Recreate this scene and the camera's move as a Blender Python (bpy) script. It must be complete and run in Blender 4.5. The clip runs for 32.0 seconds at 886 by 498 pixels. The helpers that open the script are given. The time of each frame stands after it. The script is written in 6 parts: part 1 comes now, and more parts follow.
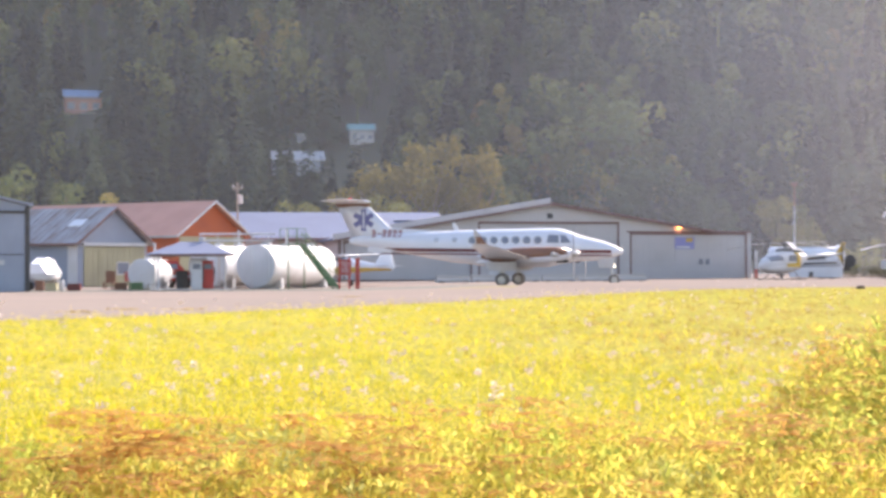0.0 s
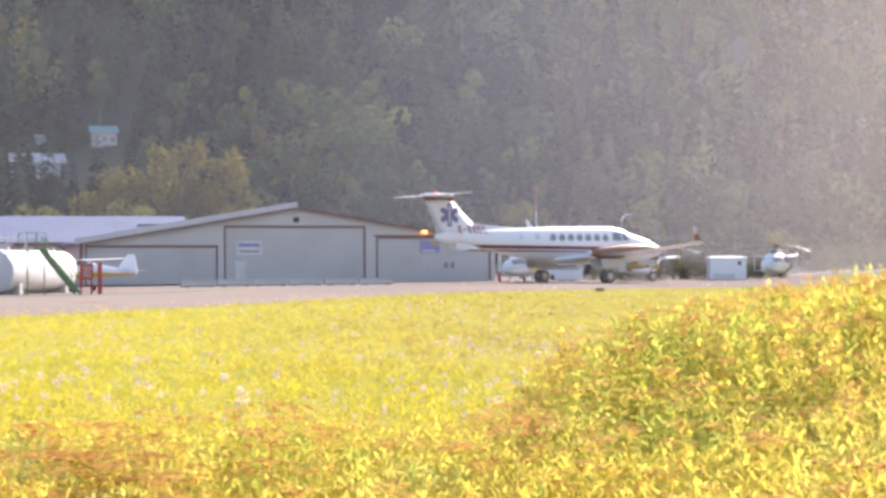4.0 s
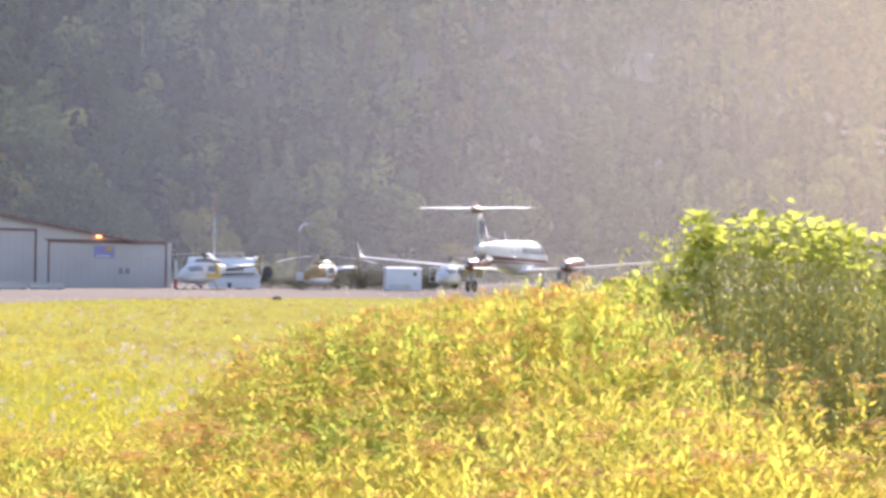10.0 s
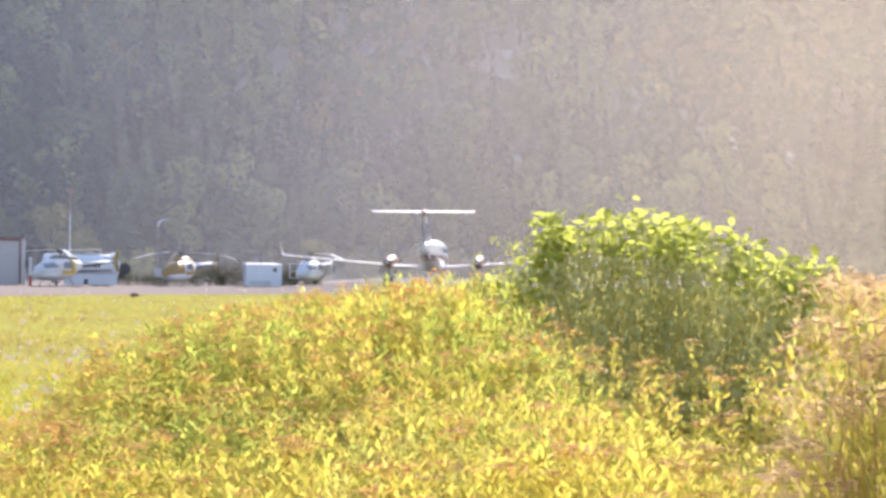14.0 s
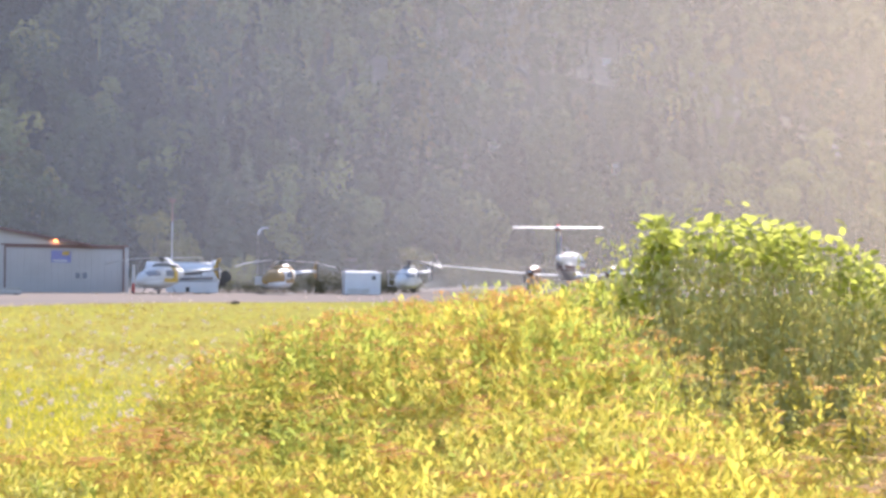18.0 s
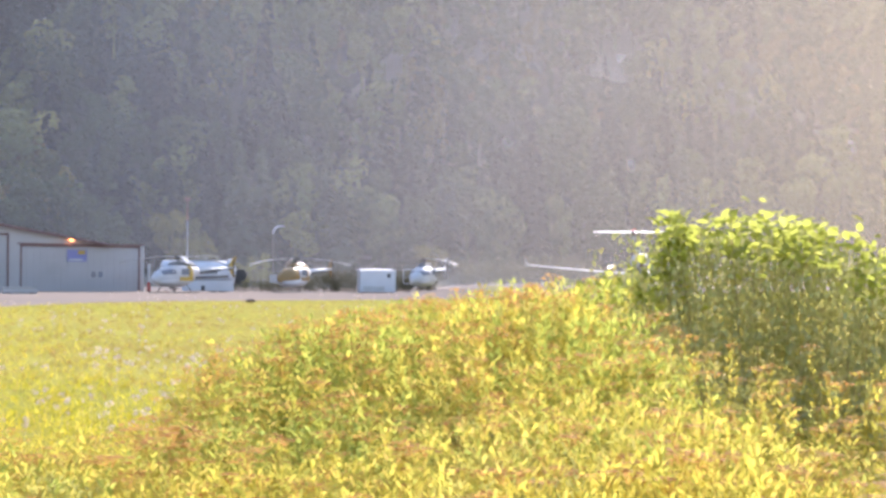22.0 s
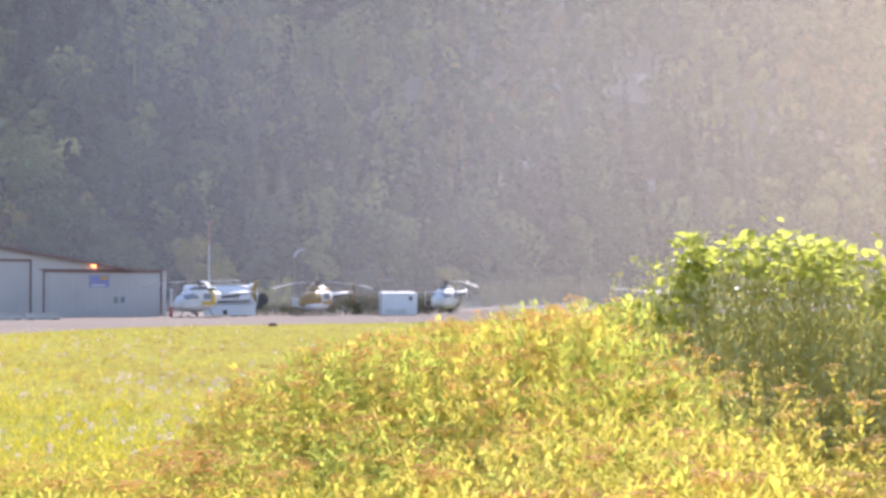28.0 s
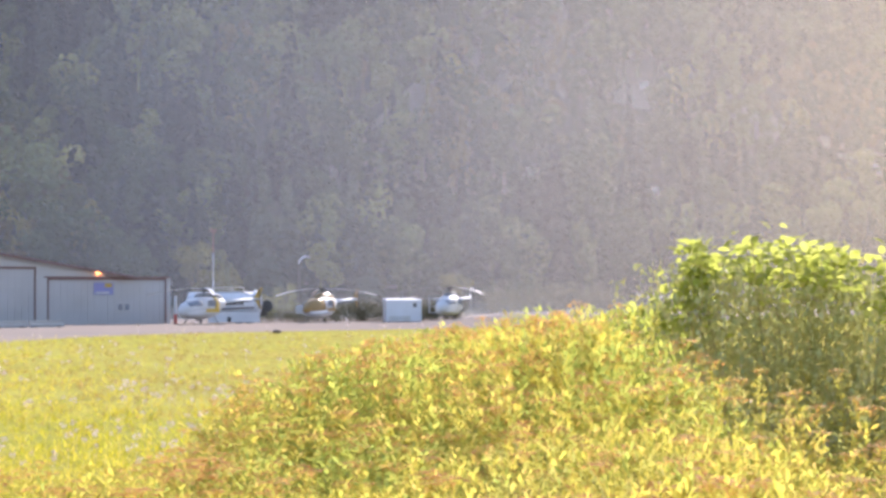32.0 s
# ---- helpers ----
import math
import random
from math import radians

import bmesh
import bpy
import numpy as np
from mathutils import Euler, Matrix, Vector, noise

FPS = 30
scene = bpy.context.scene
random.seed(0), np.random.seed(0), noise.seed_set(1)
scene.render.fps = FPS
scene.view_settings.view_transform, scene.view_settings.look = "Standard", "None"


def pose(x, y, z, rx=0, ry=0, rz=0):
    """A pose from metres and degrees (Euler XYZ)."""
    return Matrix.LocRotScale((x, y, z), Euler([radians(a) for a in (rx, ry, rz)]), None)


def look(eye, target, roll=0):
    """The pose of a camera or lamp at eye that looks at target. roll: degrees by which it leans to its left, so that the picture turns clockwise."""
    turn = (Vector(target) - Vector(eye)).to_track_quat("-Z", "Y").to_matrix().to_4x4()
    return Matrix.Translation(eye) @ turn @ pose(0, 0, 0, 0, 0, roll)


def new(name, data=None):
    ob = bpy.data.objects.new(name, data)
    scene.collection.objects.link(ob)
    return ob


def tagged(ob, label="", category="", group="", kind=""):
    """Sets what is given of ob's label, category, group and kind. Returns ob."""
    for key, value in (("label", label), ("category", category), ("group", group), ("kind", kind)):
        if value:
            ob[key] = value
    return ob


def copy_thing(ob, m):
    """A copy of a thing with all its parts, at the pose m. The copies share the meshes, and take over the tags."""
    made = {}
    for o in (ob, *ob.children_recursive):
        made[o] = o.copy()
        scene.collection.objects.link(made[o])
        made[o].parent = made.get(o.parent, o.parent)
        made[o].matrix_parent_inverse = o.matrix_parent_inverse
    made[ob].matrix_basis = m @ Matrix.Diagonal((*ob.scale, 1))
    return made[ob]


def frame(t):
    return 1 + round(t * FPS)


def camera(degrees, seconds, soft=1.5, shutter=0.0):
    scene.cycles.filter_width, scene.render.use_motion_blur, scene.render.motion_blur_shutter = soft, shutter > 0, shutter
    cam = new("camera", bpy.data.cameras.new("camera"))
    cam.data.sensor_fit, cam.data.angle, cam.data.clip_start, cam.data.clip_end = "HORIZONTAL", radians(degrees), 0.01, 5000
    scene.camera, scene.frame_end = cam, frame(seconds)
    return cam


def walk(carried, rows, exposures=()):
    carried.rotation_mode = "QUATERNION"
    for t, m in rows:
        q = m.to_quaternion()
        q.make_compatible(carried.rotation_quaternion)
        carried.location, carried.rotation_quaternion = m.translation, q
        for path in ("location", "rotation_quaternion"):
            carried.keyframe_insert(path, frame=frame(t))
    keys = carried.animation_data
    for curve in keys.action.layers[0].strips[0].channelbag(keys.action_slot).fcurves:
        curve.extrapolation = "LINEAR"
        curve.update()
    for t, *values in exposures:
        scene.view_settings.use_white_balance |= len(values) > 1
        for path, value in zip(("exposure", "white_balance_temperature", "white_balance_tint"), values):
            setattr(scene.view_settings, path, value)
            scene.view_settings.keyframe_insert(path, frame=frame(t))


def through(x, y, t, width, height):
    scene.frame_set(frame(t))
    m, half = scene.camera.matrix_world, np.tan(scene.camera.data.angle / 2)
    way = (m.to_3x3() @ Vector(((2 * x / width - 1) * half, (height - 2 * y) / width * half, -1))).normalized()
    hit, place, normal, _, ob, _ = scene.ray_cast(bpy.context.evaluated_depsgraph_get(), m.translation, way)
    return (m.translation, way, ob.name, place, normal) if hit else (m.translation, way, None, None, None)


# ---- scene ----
cam = camera(30.09, 32.0, 3.2, 0.5)
EYE = 0.9
# seconds, yaw to the right, pitch up, lean: a hand-held camera that pans from one spot
PAN = [
    (0, 0.00, 0.47, -0.12), (0.5, 1.58, 0.64, -0.13), (1, 3.13, 0.98, -0.19), (1.5, 4.26, 0.84, -0.26), (2, 5.49, 0.90, -0.32),
    (2.5, 5.96, 0.82, -0.36), (3, 6.80, 0.77, -0.38), (3.5, 7.88, 0.66, -0.36), (5.5, 10.75, 0.48, -0.25), (6, 11.40, 0.79, -0.20),
    (6.5, 12.16, 1.81, -0.11), (7, 13.04, 2.08, 0.05), (7.5, 13.91, 2.13, 0.26), (8, 14.68, 1.40, 0.31), (8.5, 15.92, 1.26, 0.43),
    (9, 17.33, 1.10, 0.55), (9.5, 18.63, 1.05, 0.62), (10, 19.95, 0.91, 0.71), (10.5, 20.84, 0.77, 0.74), (11, 21.62, 0.30, 0.77),
    (11.5, 22.37, 0.46, 0.66), (12, 22.84, 0.83, 0.59), (12.5, 23.08, 0.94, 0.52), (13, 23.74, 1.17, 0.47), (13.5, 24.67, 1.02, 0.45),
    (14, 24.80, 0.81, 0.51), (14.5, 22.82, 0.45, 0.64), (15, 22.54, 0.84, 0.73), (15.5, 22.35, 1.19, 0.69), (17.5, 21.63, 1.53, 0.64),
    (18, 21.38, 1.06, 0.56), (18.5, 21.12, 1.09, 0.49), (19, 21.07, 1.11, 0.45), (19.5, 21.07, 1.14, 0.39), (20, 21.14, 1.20, 0.33),
    (20.5, 21.15, 1.38, 0.33), (21, 21.34, 1.32, 0.38), (21.5, 21.04, 1.11, 0.37), (22, 20.86, 0.97, 0.33), (22.5, 20.71, 1.01, 0.24),
    (23, 20.53, 1.32, 0.23), (23.5, 20.44, 1.49, 0.20), (24, 20.49, 1.61, 0.15), (24.5, 20.55, 1.66, 0.12), (25, 20.44, 1.66, 0.14),
    (25.5, 20.37, 1.47, 0.12), (27.5, 20.16, 1.72, -0.17), (28, 20.12, 1.74, -0.21), (28.5, 20.10, 1.69, -0.19), (29, 20.05, 1.66, -0.18),
    (29.5, 19.96, 1.65, -0.22), (30, 19.98, 1.70, -0.27), (30.5, 19.98, 1.77, -0.30), (31, 19.98, 1.83, -0.33), (31.5, 19.98, 1.87, -0.35),
    (32, 19.98, 1.97, -0.34),
]
walk(cam, [(t, pose(0, 0, EYE, 90 + up, 0, -turn) @ pose(0, 0, 0, 0, 0, lean)) for t, turn, up, lean in PAN],
     [(0, 1.27, 6640, 21), (3.5, 1.22, 6590, 21), (9, 1.11, 6340, 21), (13, 1.07, 6030, 19), (32, 1.05, 5980, 20)])
# seconds, x, y, z, heading: the aeroplane turns off the apron and taxies away
TAXI = [
    (0, 3.28, 79.81, -0.22, -11), (0.5, 5.17, 79.93, -0.18, -8.1), (1, 7.34, 79.97, -0.12, -4.3), (1.5, 9.3, 80.06, -0.05, 0.2),
    (2, 11.22, 80.14, 0.03, 5.4), (2.5, 13.14, 80.18, 0.03, 10.8), (3, 15.2, 79.7, 0.03, 15.9), (3.5, 17.07, 79.2, 0.03, 20.8),
    (5.5, 22.46, 77.1, 0.03, 30.1), (6, 23.8, 76.8, 0.03, 32.9), (7, 26.27, 76.6, 0.03, 37.9), (8, 28.64, 77.1, 0.03, 42.6),
    (9, 31.16, 78.38, 0.03, 47.2), (10, 33.47, 80.41, 0.03, 52.4), (11, 35.42, 82.43, 0.03, 57.4), (12, 37.12, 84.3, 0.03, 61),
    (13, 38.7, 86.14, 0.03, 61.7), (14, 40.09, 88.16, 0.03, 62), (15, 41.54, 90.36, 0.03, 62), (17.5, 46.42, 96.9, 0.03, 58.3),
    (18, 47.62, 98.45, 0.03, 58.5), (19, 50.37, 101.56, 0.03, 57.9), (20, 53.06, 104.7, 0.03, 58.3), (21, 55.79, 107.85, 0.03, 57.7),
    (22, 58.53, 111.1, 0.03, 57.3), (23, 61.2, 114.47, 0.03, 57), (24, 63.83, 117.94, 0.03, 56.9), (25, 66.53, 121.49, 0.03, 57.2),
    (27.5, 73.05, 131.04, 0.03, 57), (28, 74.34, 132.97, 0.03, 57), (30, 79.46, 140.85, 0.03, 57), (32, 84.58, 148.74, 0.03, 57),
]

# ---------------------------------------------------------------- light
SUN_AZ, SUN_EL = 37.0, 31.0
world = bpy.data.worlds.new("sky")
scene.world = world
world.use_nodes = True
wn = world.node_tree
sky = wn.nodes.new("ShaderNodeTexSky")
sky.sky_type = "NISHITA"
sky.sun_disc = False
sky.sun_elevation = radians(SUN_EL)
sky.sun_rotation = radians(SUN_AZ)
sky.air_density, sky.dust_density = 1.3, 2.5
wn.links.new(sky.outputs[0], wn.nodes["Background"].inputs[0])
wn.nodes["Background"].inputs[1].default_value = 0.15
sun = new("sun", bpy.data.lights.new("sun", "SUN"))
sun.data.energy, sun.data.angle, sun.data.color = 4.5, radians(0.6), (1.0, 0.93, 0.82)
sun_way = Vector((math.sin(radians(SUN_AZ)) * math.cos(radians(SUN_EL)), math.cos(radians(SUN_AZ)) * math.cos(radians(SUN_EL)), math.sin(radians(SUN_EL))))
sun.matrix_world = look(sun_way * 300, (0, 0, 0))


# ---------------------------------------------------------------- materials
def shader(name):
    m = bpy.data.materials.new(name)
    m.use_nodes = True
    return m, m.node_tree, m.node_tree.nodes["Principled BSDF"]


def mixed(nt, fac, a, b):
    n = nt.nodes.new("ShaderNodeMix")
    n.data_type = "RGBA"
    if fac is not None:
        nt.links.new(fac, n.inputs[0])
    for i, c in ((6, a), (7, b)):
        if isinstance(c, tuple):
            n.inputs[i].default_value = (*c, 1)
        else:
            nt.links.new(c, n.inputs[i])
    return n.outputs[2]


def noisy(nt, scale, low=0.35, high=0.65, detail=4.0, stretch=None):
    c = nt.nodes.new("ShaderNodeTexCoord")
    n = nt.nodes.new("ShaderNodeTexNoise")
    n.inputs["Scale"].default_value, n.inputs["Detail"].default_value = scale, detail
    if stretch:
        mp = nt.nodes.new("ShaderNodeMapping")
        mp.inputs["Scale"].default_value = stretch
        nt.links.new(c.outputs["Object"], mp.inputs[0])
        nt.links.new(mp.outputs[0], n.inputs[0])
    else:
        nt.links.new(c.outputs["Object"], n.inputs[0])
    r = nt.nodes.new("ShaderNodeMapRange")
    r.inputs[1].default_value, r.inputs[2].default_value = low, high
    nt.links.new(n.outputs[0], r.inputs[0])
    return r.outputs[0]


def surface(name, base, worn, rough=0.6, scale=1.5, fine=12.0, metal=0.0, bump=0.02, stretch=None, coat=0.0, shine=0.5):
    """Paint, metal or mineral: a base colour with broad stains and fine grain."""
    m, nt, p = shader(name)
    broad, grain = noisy(nt, scale, 0.4, 0.75, 5, stretch), noisy(nt, fine, 0.3, 0.8, 6)
    c = mixed(nt, broad, base, worn)
    dim = nt.nodes.new("ShaderNodeMath")
    dim.operation = "MULTIPLY"
    dim.inputs[1].default_value = 0.35
    nt.links.new(grain, dim.inputs[0])
    c = mixed(nt, dim.outputs[0], c, worn)
    nt.links.new(c, p.inputs["Base Color"])
    p.inputs["Roughness"].default_value, p.inputs["Metallic"].default_value = rough, metal
    p.inputs["Coat Weight"].default_value, p.inputs["Specular IOR Level"].default_value = coat, shine
    if bump:
        b = nt.nodes.new("ShaderNodeBump")
        b.inputs["Strength"].default_value, b.inputs["Distance"].default_value = 0.5, bump
        nt.links.new(grain, b.inputs["Height"])
        nt.links.new(b.outputs[0], p.inputs["Normal"])
    return m


def glowing(name, colour, power):
    m, _, p = shader(name)
    p.inputs["Base Color"].default_value = (*colour, 1)
    p.inputs["Emission Color"].default_value = (*colour, 1)
    p.inputs["Emission Strength"].default_value = power
    return m


def foliage(name, colours, through_light=0.45, rough=0.8, patch=0.25, gloss=0.06, tone=None):
    """Leaves: each one takes its own colour; part of the light passes through."""
    m, nt, p = shader(name)
    g = nt.nodes.new("ShaderNodeNewGeometry")
    ramp = nt.nodes.new("ShaderNodeValToRGB")
    ramp.color_ramp.interpolation = "LINEAR"
    el = ramp.color_ramp.elements
    while len(el) < len(colours):
        el.new(0.5)
    for i, c in enumerate(colours):
        el[i].position, el[i].color = i / max(1, len(colours) - 1), (*c, 1)
    nt.links.new(g.outputs["Random Per Island"], ramp.inputs[0])
    c = ramp.outputs[0]
    if patch:
        c = mixed(nt, noisy(nt, patch, 0.4, 0.7, 3), c, colours[len(colours) // 2])
    for size, lo, hi, other in tone or ():
        # broad patches of another tone
        c = mixed(nt, noisy(nt, size, lo, hi, 3), c, other)
    nt.links.new(c, p.inputs["Base Color"])
    p.inputs["Roughness"].default_value = rough
    p.inputs["Specular IOR Level"].default_value = gloss
    t = nt.nodes.new("ShaderNodeBsdfTranslucent")
    nt.links.new(c, t.inputs[0])
    mix = nt.nodes.new("ShaderNodeMixShader")
    mix.inputs[0].default_value = through_light
    nt.links.new(p.outputs[0], mix.inputs[1])
    nt.links.new(t.outputs[0], mix.inputs[2])
    nt.links.new(mix.outputs[0], nt.nodes["Material Output"].inputs[0])
    return m


WHITE = surface("white_paint", (0.69, 0.72, 0.78), (0.62, 0.64, 0.69), 0.28, 0.8, 9, bump=0, coat=0.3)
DULL_WHITE = surface("weathered_white_paint", (0.60, 0.61, 0.63), (0.46, 0.46, 0.45), 0.5, 0.7, 6, bump=0.004)
MAROON = surface("maroon_paint", (0.16, 0.035, 0.035), (0.12, 0.04, 0.04), 0.35, 1, 9, bump=0)
MAROON_FADED = surface("faded_maroon_lettering", (0.38, 0.25, 0.26), (0.42, 0.29, 0.30), 0.4, 1, 9, bump=0)
BROWN = surface("brown_paint_and_shade", (0.23, 0.105, 0.06), (0.17, 0.09, 0.06), 0.35, 1, 9, bump=0)
SATIN_WHITE = surface("satin_white_paint", (0.60, 0.62, 0.65), (0.50, 0.51, 0.53), 0.6, 0.9, 8, bump=0)
COWL_GREY = surface("dark_grey_cowling_paint", (0.16, 0.155, 0.15), (0.22, 0.21, 0.20), 0.65, 1, 9, bump=0)
# emblem blue, greyed to stand in for veiling glare
STAR_BLUE = surface("veil_greyed_emblem_blue", (0.13, 0.135, 0.30), (0.17, 0.175, 0.34), 0.4, 1, 9, bump=0)
BLUE = surface("blue_paint", (0.09, 0.10, 0.42), (0.12, 0.13, 0.45), 0.4, 1, 9, bump=0)
FADED_BLUE = surface("faded_blue_sign", (0.20, 0.22, 0.48), (0.28, 0.29, 0.50), 0.5, 1, 9, bump=0)
# mast red, paled in its colour to imitate haze before it
HAZED_RED = surface("hazed_red_paint", (0.46, 0.24, 0.22), (0.42, 0.28, 0.26), 0.6, 1, 9, bump=0)
SILVER = surface("bare_metal", (0.55, 0.56, 0.57), (0.42, 0.42, 0.42), 0.35, 2, 14, metal=0.9, bump=0)
# tyre rubber lightened in its colour to imitate lens veil
TYRE = surface("veil_grey_tyre", (0.15, 0.142, 0.135), (0.22, 0.205, 0.19), 0.9, 3, 30)
RUBBER = surface("rubber", (0.045, 0.044, 0.044), (0.085, 0.08, 0.075), 0.8, 3, 30)
DARK = surface("dark_metal", (0.05, 0.05, 0.055), (0.09, 0.085, 0.08), 0.5, 2, 12)
BLADE = surface("grey_blade_paint", (0.30, 0.30, 0.31), (0.22, 0.22, 0.22), 0.5, 2, 12)
GLASS = surface("dark_glass", (0.20, 0.22, 0.27), (0.25, 0.27, 0.31), 0.06, 1, 4, bump=0)
BRONZE = surface("gold_bronze_paint", (0.34, 0.22, 0.08), (0.28, 0.19, 0.09), 0.3, 1, 9, bump=0)
BRONZE_GLASS = surface("bronze_tinted_glass", (0.32, 0.20, 0.07), (0.26, 0.18, 0.08), 0.12, 1, 4, bump=0)
YELLOW = surface("yellow_paint", (0.52, 0.36, 0.07), (0.44, 0.31, 0.08), 0.35, 1, 9, bump=0)
RED = surface("red_paint", (0.45, 0.05, 0.04), (0.35, 0.07, 0.05), 0.5, 1, 9)
GREEN = surface("green_steel_paint", (0.10, 0.21, 0.10), (0.15, 0.21, 0.12), 0.5, 1.5, 9)
CLAD = surface("taupe_metal_cladding", (0.49, 0.485, 0.49), (0.43, 0.42, 0.42), 0.5, 0.25, 5, bump=0.005)
CLAD_DOOR = surface("taupe_door_panel", (0.465, 0.46, 0.47), (0.41, 0.40, 0.40), 0.5, 0.3, 5, bump=0.004)
# maroon lightened to put some haze into the trim's colour
TRIM = surface("maroon_trim", (0.17, 0.10, 0.095), (0.22, 0.14, 0.13), 0.5, 1, 8)
ROOF_METAL = surface("pale_metal_roof", (0.175, 0.21, 0.31), (0.15, 0.17, 0.25), 0.65, 0.3, 5, metal=0.0, bump=0.003)
# white of the tank's end, tinted bluer to imitate its shaded side
END_CAP = surface("shade_tinted_tank_end", (0.62, 0.64, 0.67), (0.52, 0.53, 0.55), 0.6, 0.7, 6, bump=0.004)
ROOF_EDGE = surface("pale_roof_edge", (0.50, 0.50, 0.53), (0.42, 0.42, 0.44), 0.5, 0.4, 5, bump=0.003)
ROOF_RUST = surface("streaked_metal_roof", (0.40, 0.40, 0.43), (0.24, 0.17, 0.12), 0.5, 0.9, 4, metal=0.15, stretch=(1.4, 0.12, 1.0))
ROOF_RED = surface("faded_red_roof", (0.58, 0.32, 0.25), (0.48, 0.26, 0.20), 0.7, 0.4, 6)
WALL_RED = surface("orange_red_siding", (0.48, 0.13, 0.055), (0.38, 0.11, 0.06), 0.7, 0.6, 6)
WALL_BLUE = surface("blue_grey_siding", (0.30, 0.34, 0.42), (0.25, 0.28, 0.34), 0.6, 0.4, 5)
WALL_TAN = surface("tan_siding", (0.42, 0.39, 0.25), (0.34, 0.32, 0.22), 0.65, 0.6, 6)
CONCRETE = surface("concrete", (0.44, 0.43, 0.41), (0.33, 0.32, 0.30), 0.85, 0.8, 8, bump=0.01)
WOOD_GREY = surface("weathered_pole_wood", (0.34, 0.31, 0.28), (0.22, 0.19, 0.16), 0.85, 1.5, 12)
BARK = surface("bark", (0.15, 0.11, 0.08), (0.09, 0.07, 0.05), 0.9, 2, 15, bump=0.03)
DARK_VERGE = surface("dark_grey_verge", (0.115, 0.115, 0.10), (0.085, 0.09, 0.065), 0.9, 0.5, 6, bump=0.02)
STEM = surface("plant_stem", (0.45, 0.40, 0.20), (0.36, 0.28, 0.15), 0.8, 4, 20, bump=0)
ASPHALT = surface("sun_bleached_asphalt", (0.272, 0.228, 0.199), (0.215, 0.187, 0.170), 0.95, 0.05, 1.2, bump=0.01, shine=0.0)
SOIL = surface("grassy_soil", (0.33, 0.30, 0.08), (0.25, 0.25, 0.06), 0.95, 0.12, 3.0, bump=0.05, shine=0.0)
FOREST_SOIL = surface("forest_floor", (0.07, 0.075, 0.05), (0.045, 0.05, 0.035), 0.95, 0.03, 0.4, bump=0.2)
HAZE_SHEET, _nt, _p = shader("haze")
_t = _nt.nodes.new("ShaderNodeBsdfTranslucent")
# imitates haze and lens glare: bluish away from the sun, warmer and thicker towards it, thinner near the ground
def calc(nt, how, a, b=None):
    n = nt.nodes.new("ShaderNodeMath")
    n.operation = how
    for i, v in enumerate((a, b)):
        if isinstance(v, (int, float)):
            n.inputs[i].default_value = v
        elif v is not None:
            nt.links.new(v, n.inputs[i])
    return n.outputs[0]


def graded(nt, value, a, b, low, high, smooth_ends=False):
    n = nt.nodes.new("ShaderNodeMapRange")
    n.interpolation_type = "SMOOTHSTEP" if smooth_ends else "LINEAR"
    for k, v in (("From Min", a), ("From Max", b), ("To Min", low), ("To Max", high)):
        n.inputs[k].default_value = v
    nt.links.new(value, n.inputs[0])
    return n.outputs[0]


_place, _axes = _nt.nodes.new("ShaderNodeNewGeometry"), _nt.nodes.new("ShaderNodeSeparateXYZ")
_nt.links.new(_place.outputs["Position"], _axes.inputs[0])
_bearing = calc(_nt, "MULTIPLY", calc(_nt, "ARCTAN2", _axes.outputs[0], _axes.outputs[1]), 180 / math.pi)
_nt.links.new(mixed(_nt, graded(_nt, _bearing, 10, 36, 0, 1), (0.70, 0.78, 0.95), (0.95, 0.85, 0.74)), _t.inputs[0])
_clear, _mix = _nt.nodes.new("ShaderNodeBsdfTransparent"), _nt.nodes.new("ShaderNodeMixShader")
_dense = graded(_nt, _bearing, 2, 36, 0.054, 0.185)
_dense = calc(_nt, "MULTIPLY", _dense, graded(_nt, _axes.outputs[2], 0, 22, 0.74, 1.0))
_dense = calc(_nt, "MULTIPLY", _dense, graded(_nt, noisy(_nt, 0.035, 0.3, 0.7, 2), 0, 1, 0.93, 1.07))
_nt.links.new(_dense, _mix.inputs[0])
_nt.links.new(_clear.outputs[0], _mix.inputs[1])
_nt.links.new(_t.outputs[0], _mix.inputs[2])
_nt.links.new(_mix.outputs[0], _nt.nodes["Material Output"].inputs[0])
AMBER = glowing("amber_lamp", (1.0, 0.32, 0.08), 6.0)
LANDING = glowing("landing_lamp", (1.0, 0.9, 0.7), 2.5)
BEACON = glowing("red_beacon", (1.0, 0.08, 0.05), 1.2)


def tree_leaves(name, c, through=0.16):
    return foliage(name, [tuple(0.8 * v for v in c), tuple(1.2 * v for v in c)], through, 0.9, 0, 0.0, [(0.11, 0.5, 0.75, tuple(0.55 * v for v in c))])


PINES = [tree_leaves("conifer_needles", c) for c in ((0.020, 0.030, 0.031), (0.040, 0.057, 0.050), (0.092, 0.116, 0.080))]
BIRCHES = [tree_leaves("deciduous_leaves", c) for c in ((0.060, 0.082, 0.042), (0.135, 0.16, 0.07), (0.215, 0.215, 0.085))]
AUTUMNS = [tree_leaves("autumn_leaves", c) for c in ((0.22, 0.16, 0.07), (0.33, 0.27, 0.09))]
OLIVE = foliage("olive_leaves", [(0.10, 0.088, 0.03), (0.14, 0.12, 0.035), (0.18, 0.145, 0.045)], 0.45, 0.8, 0.1)
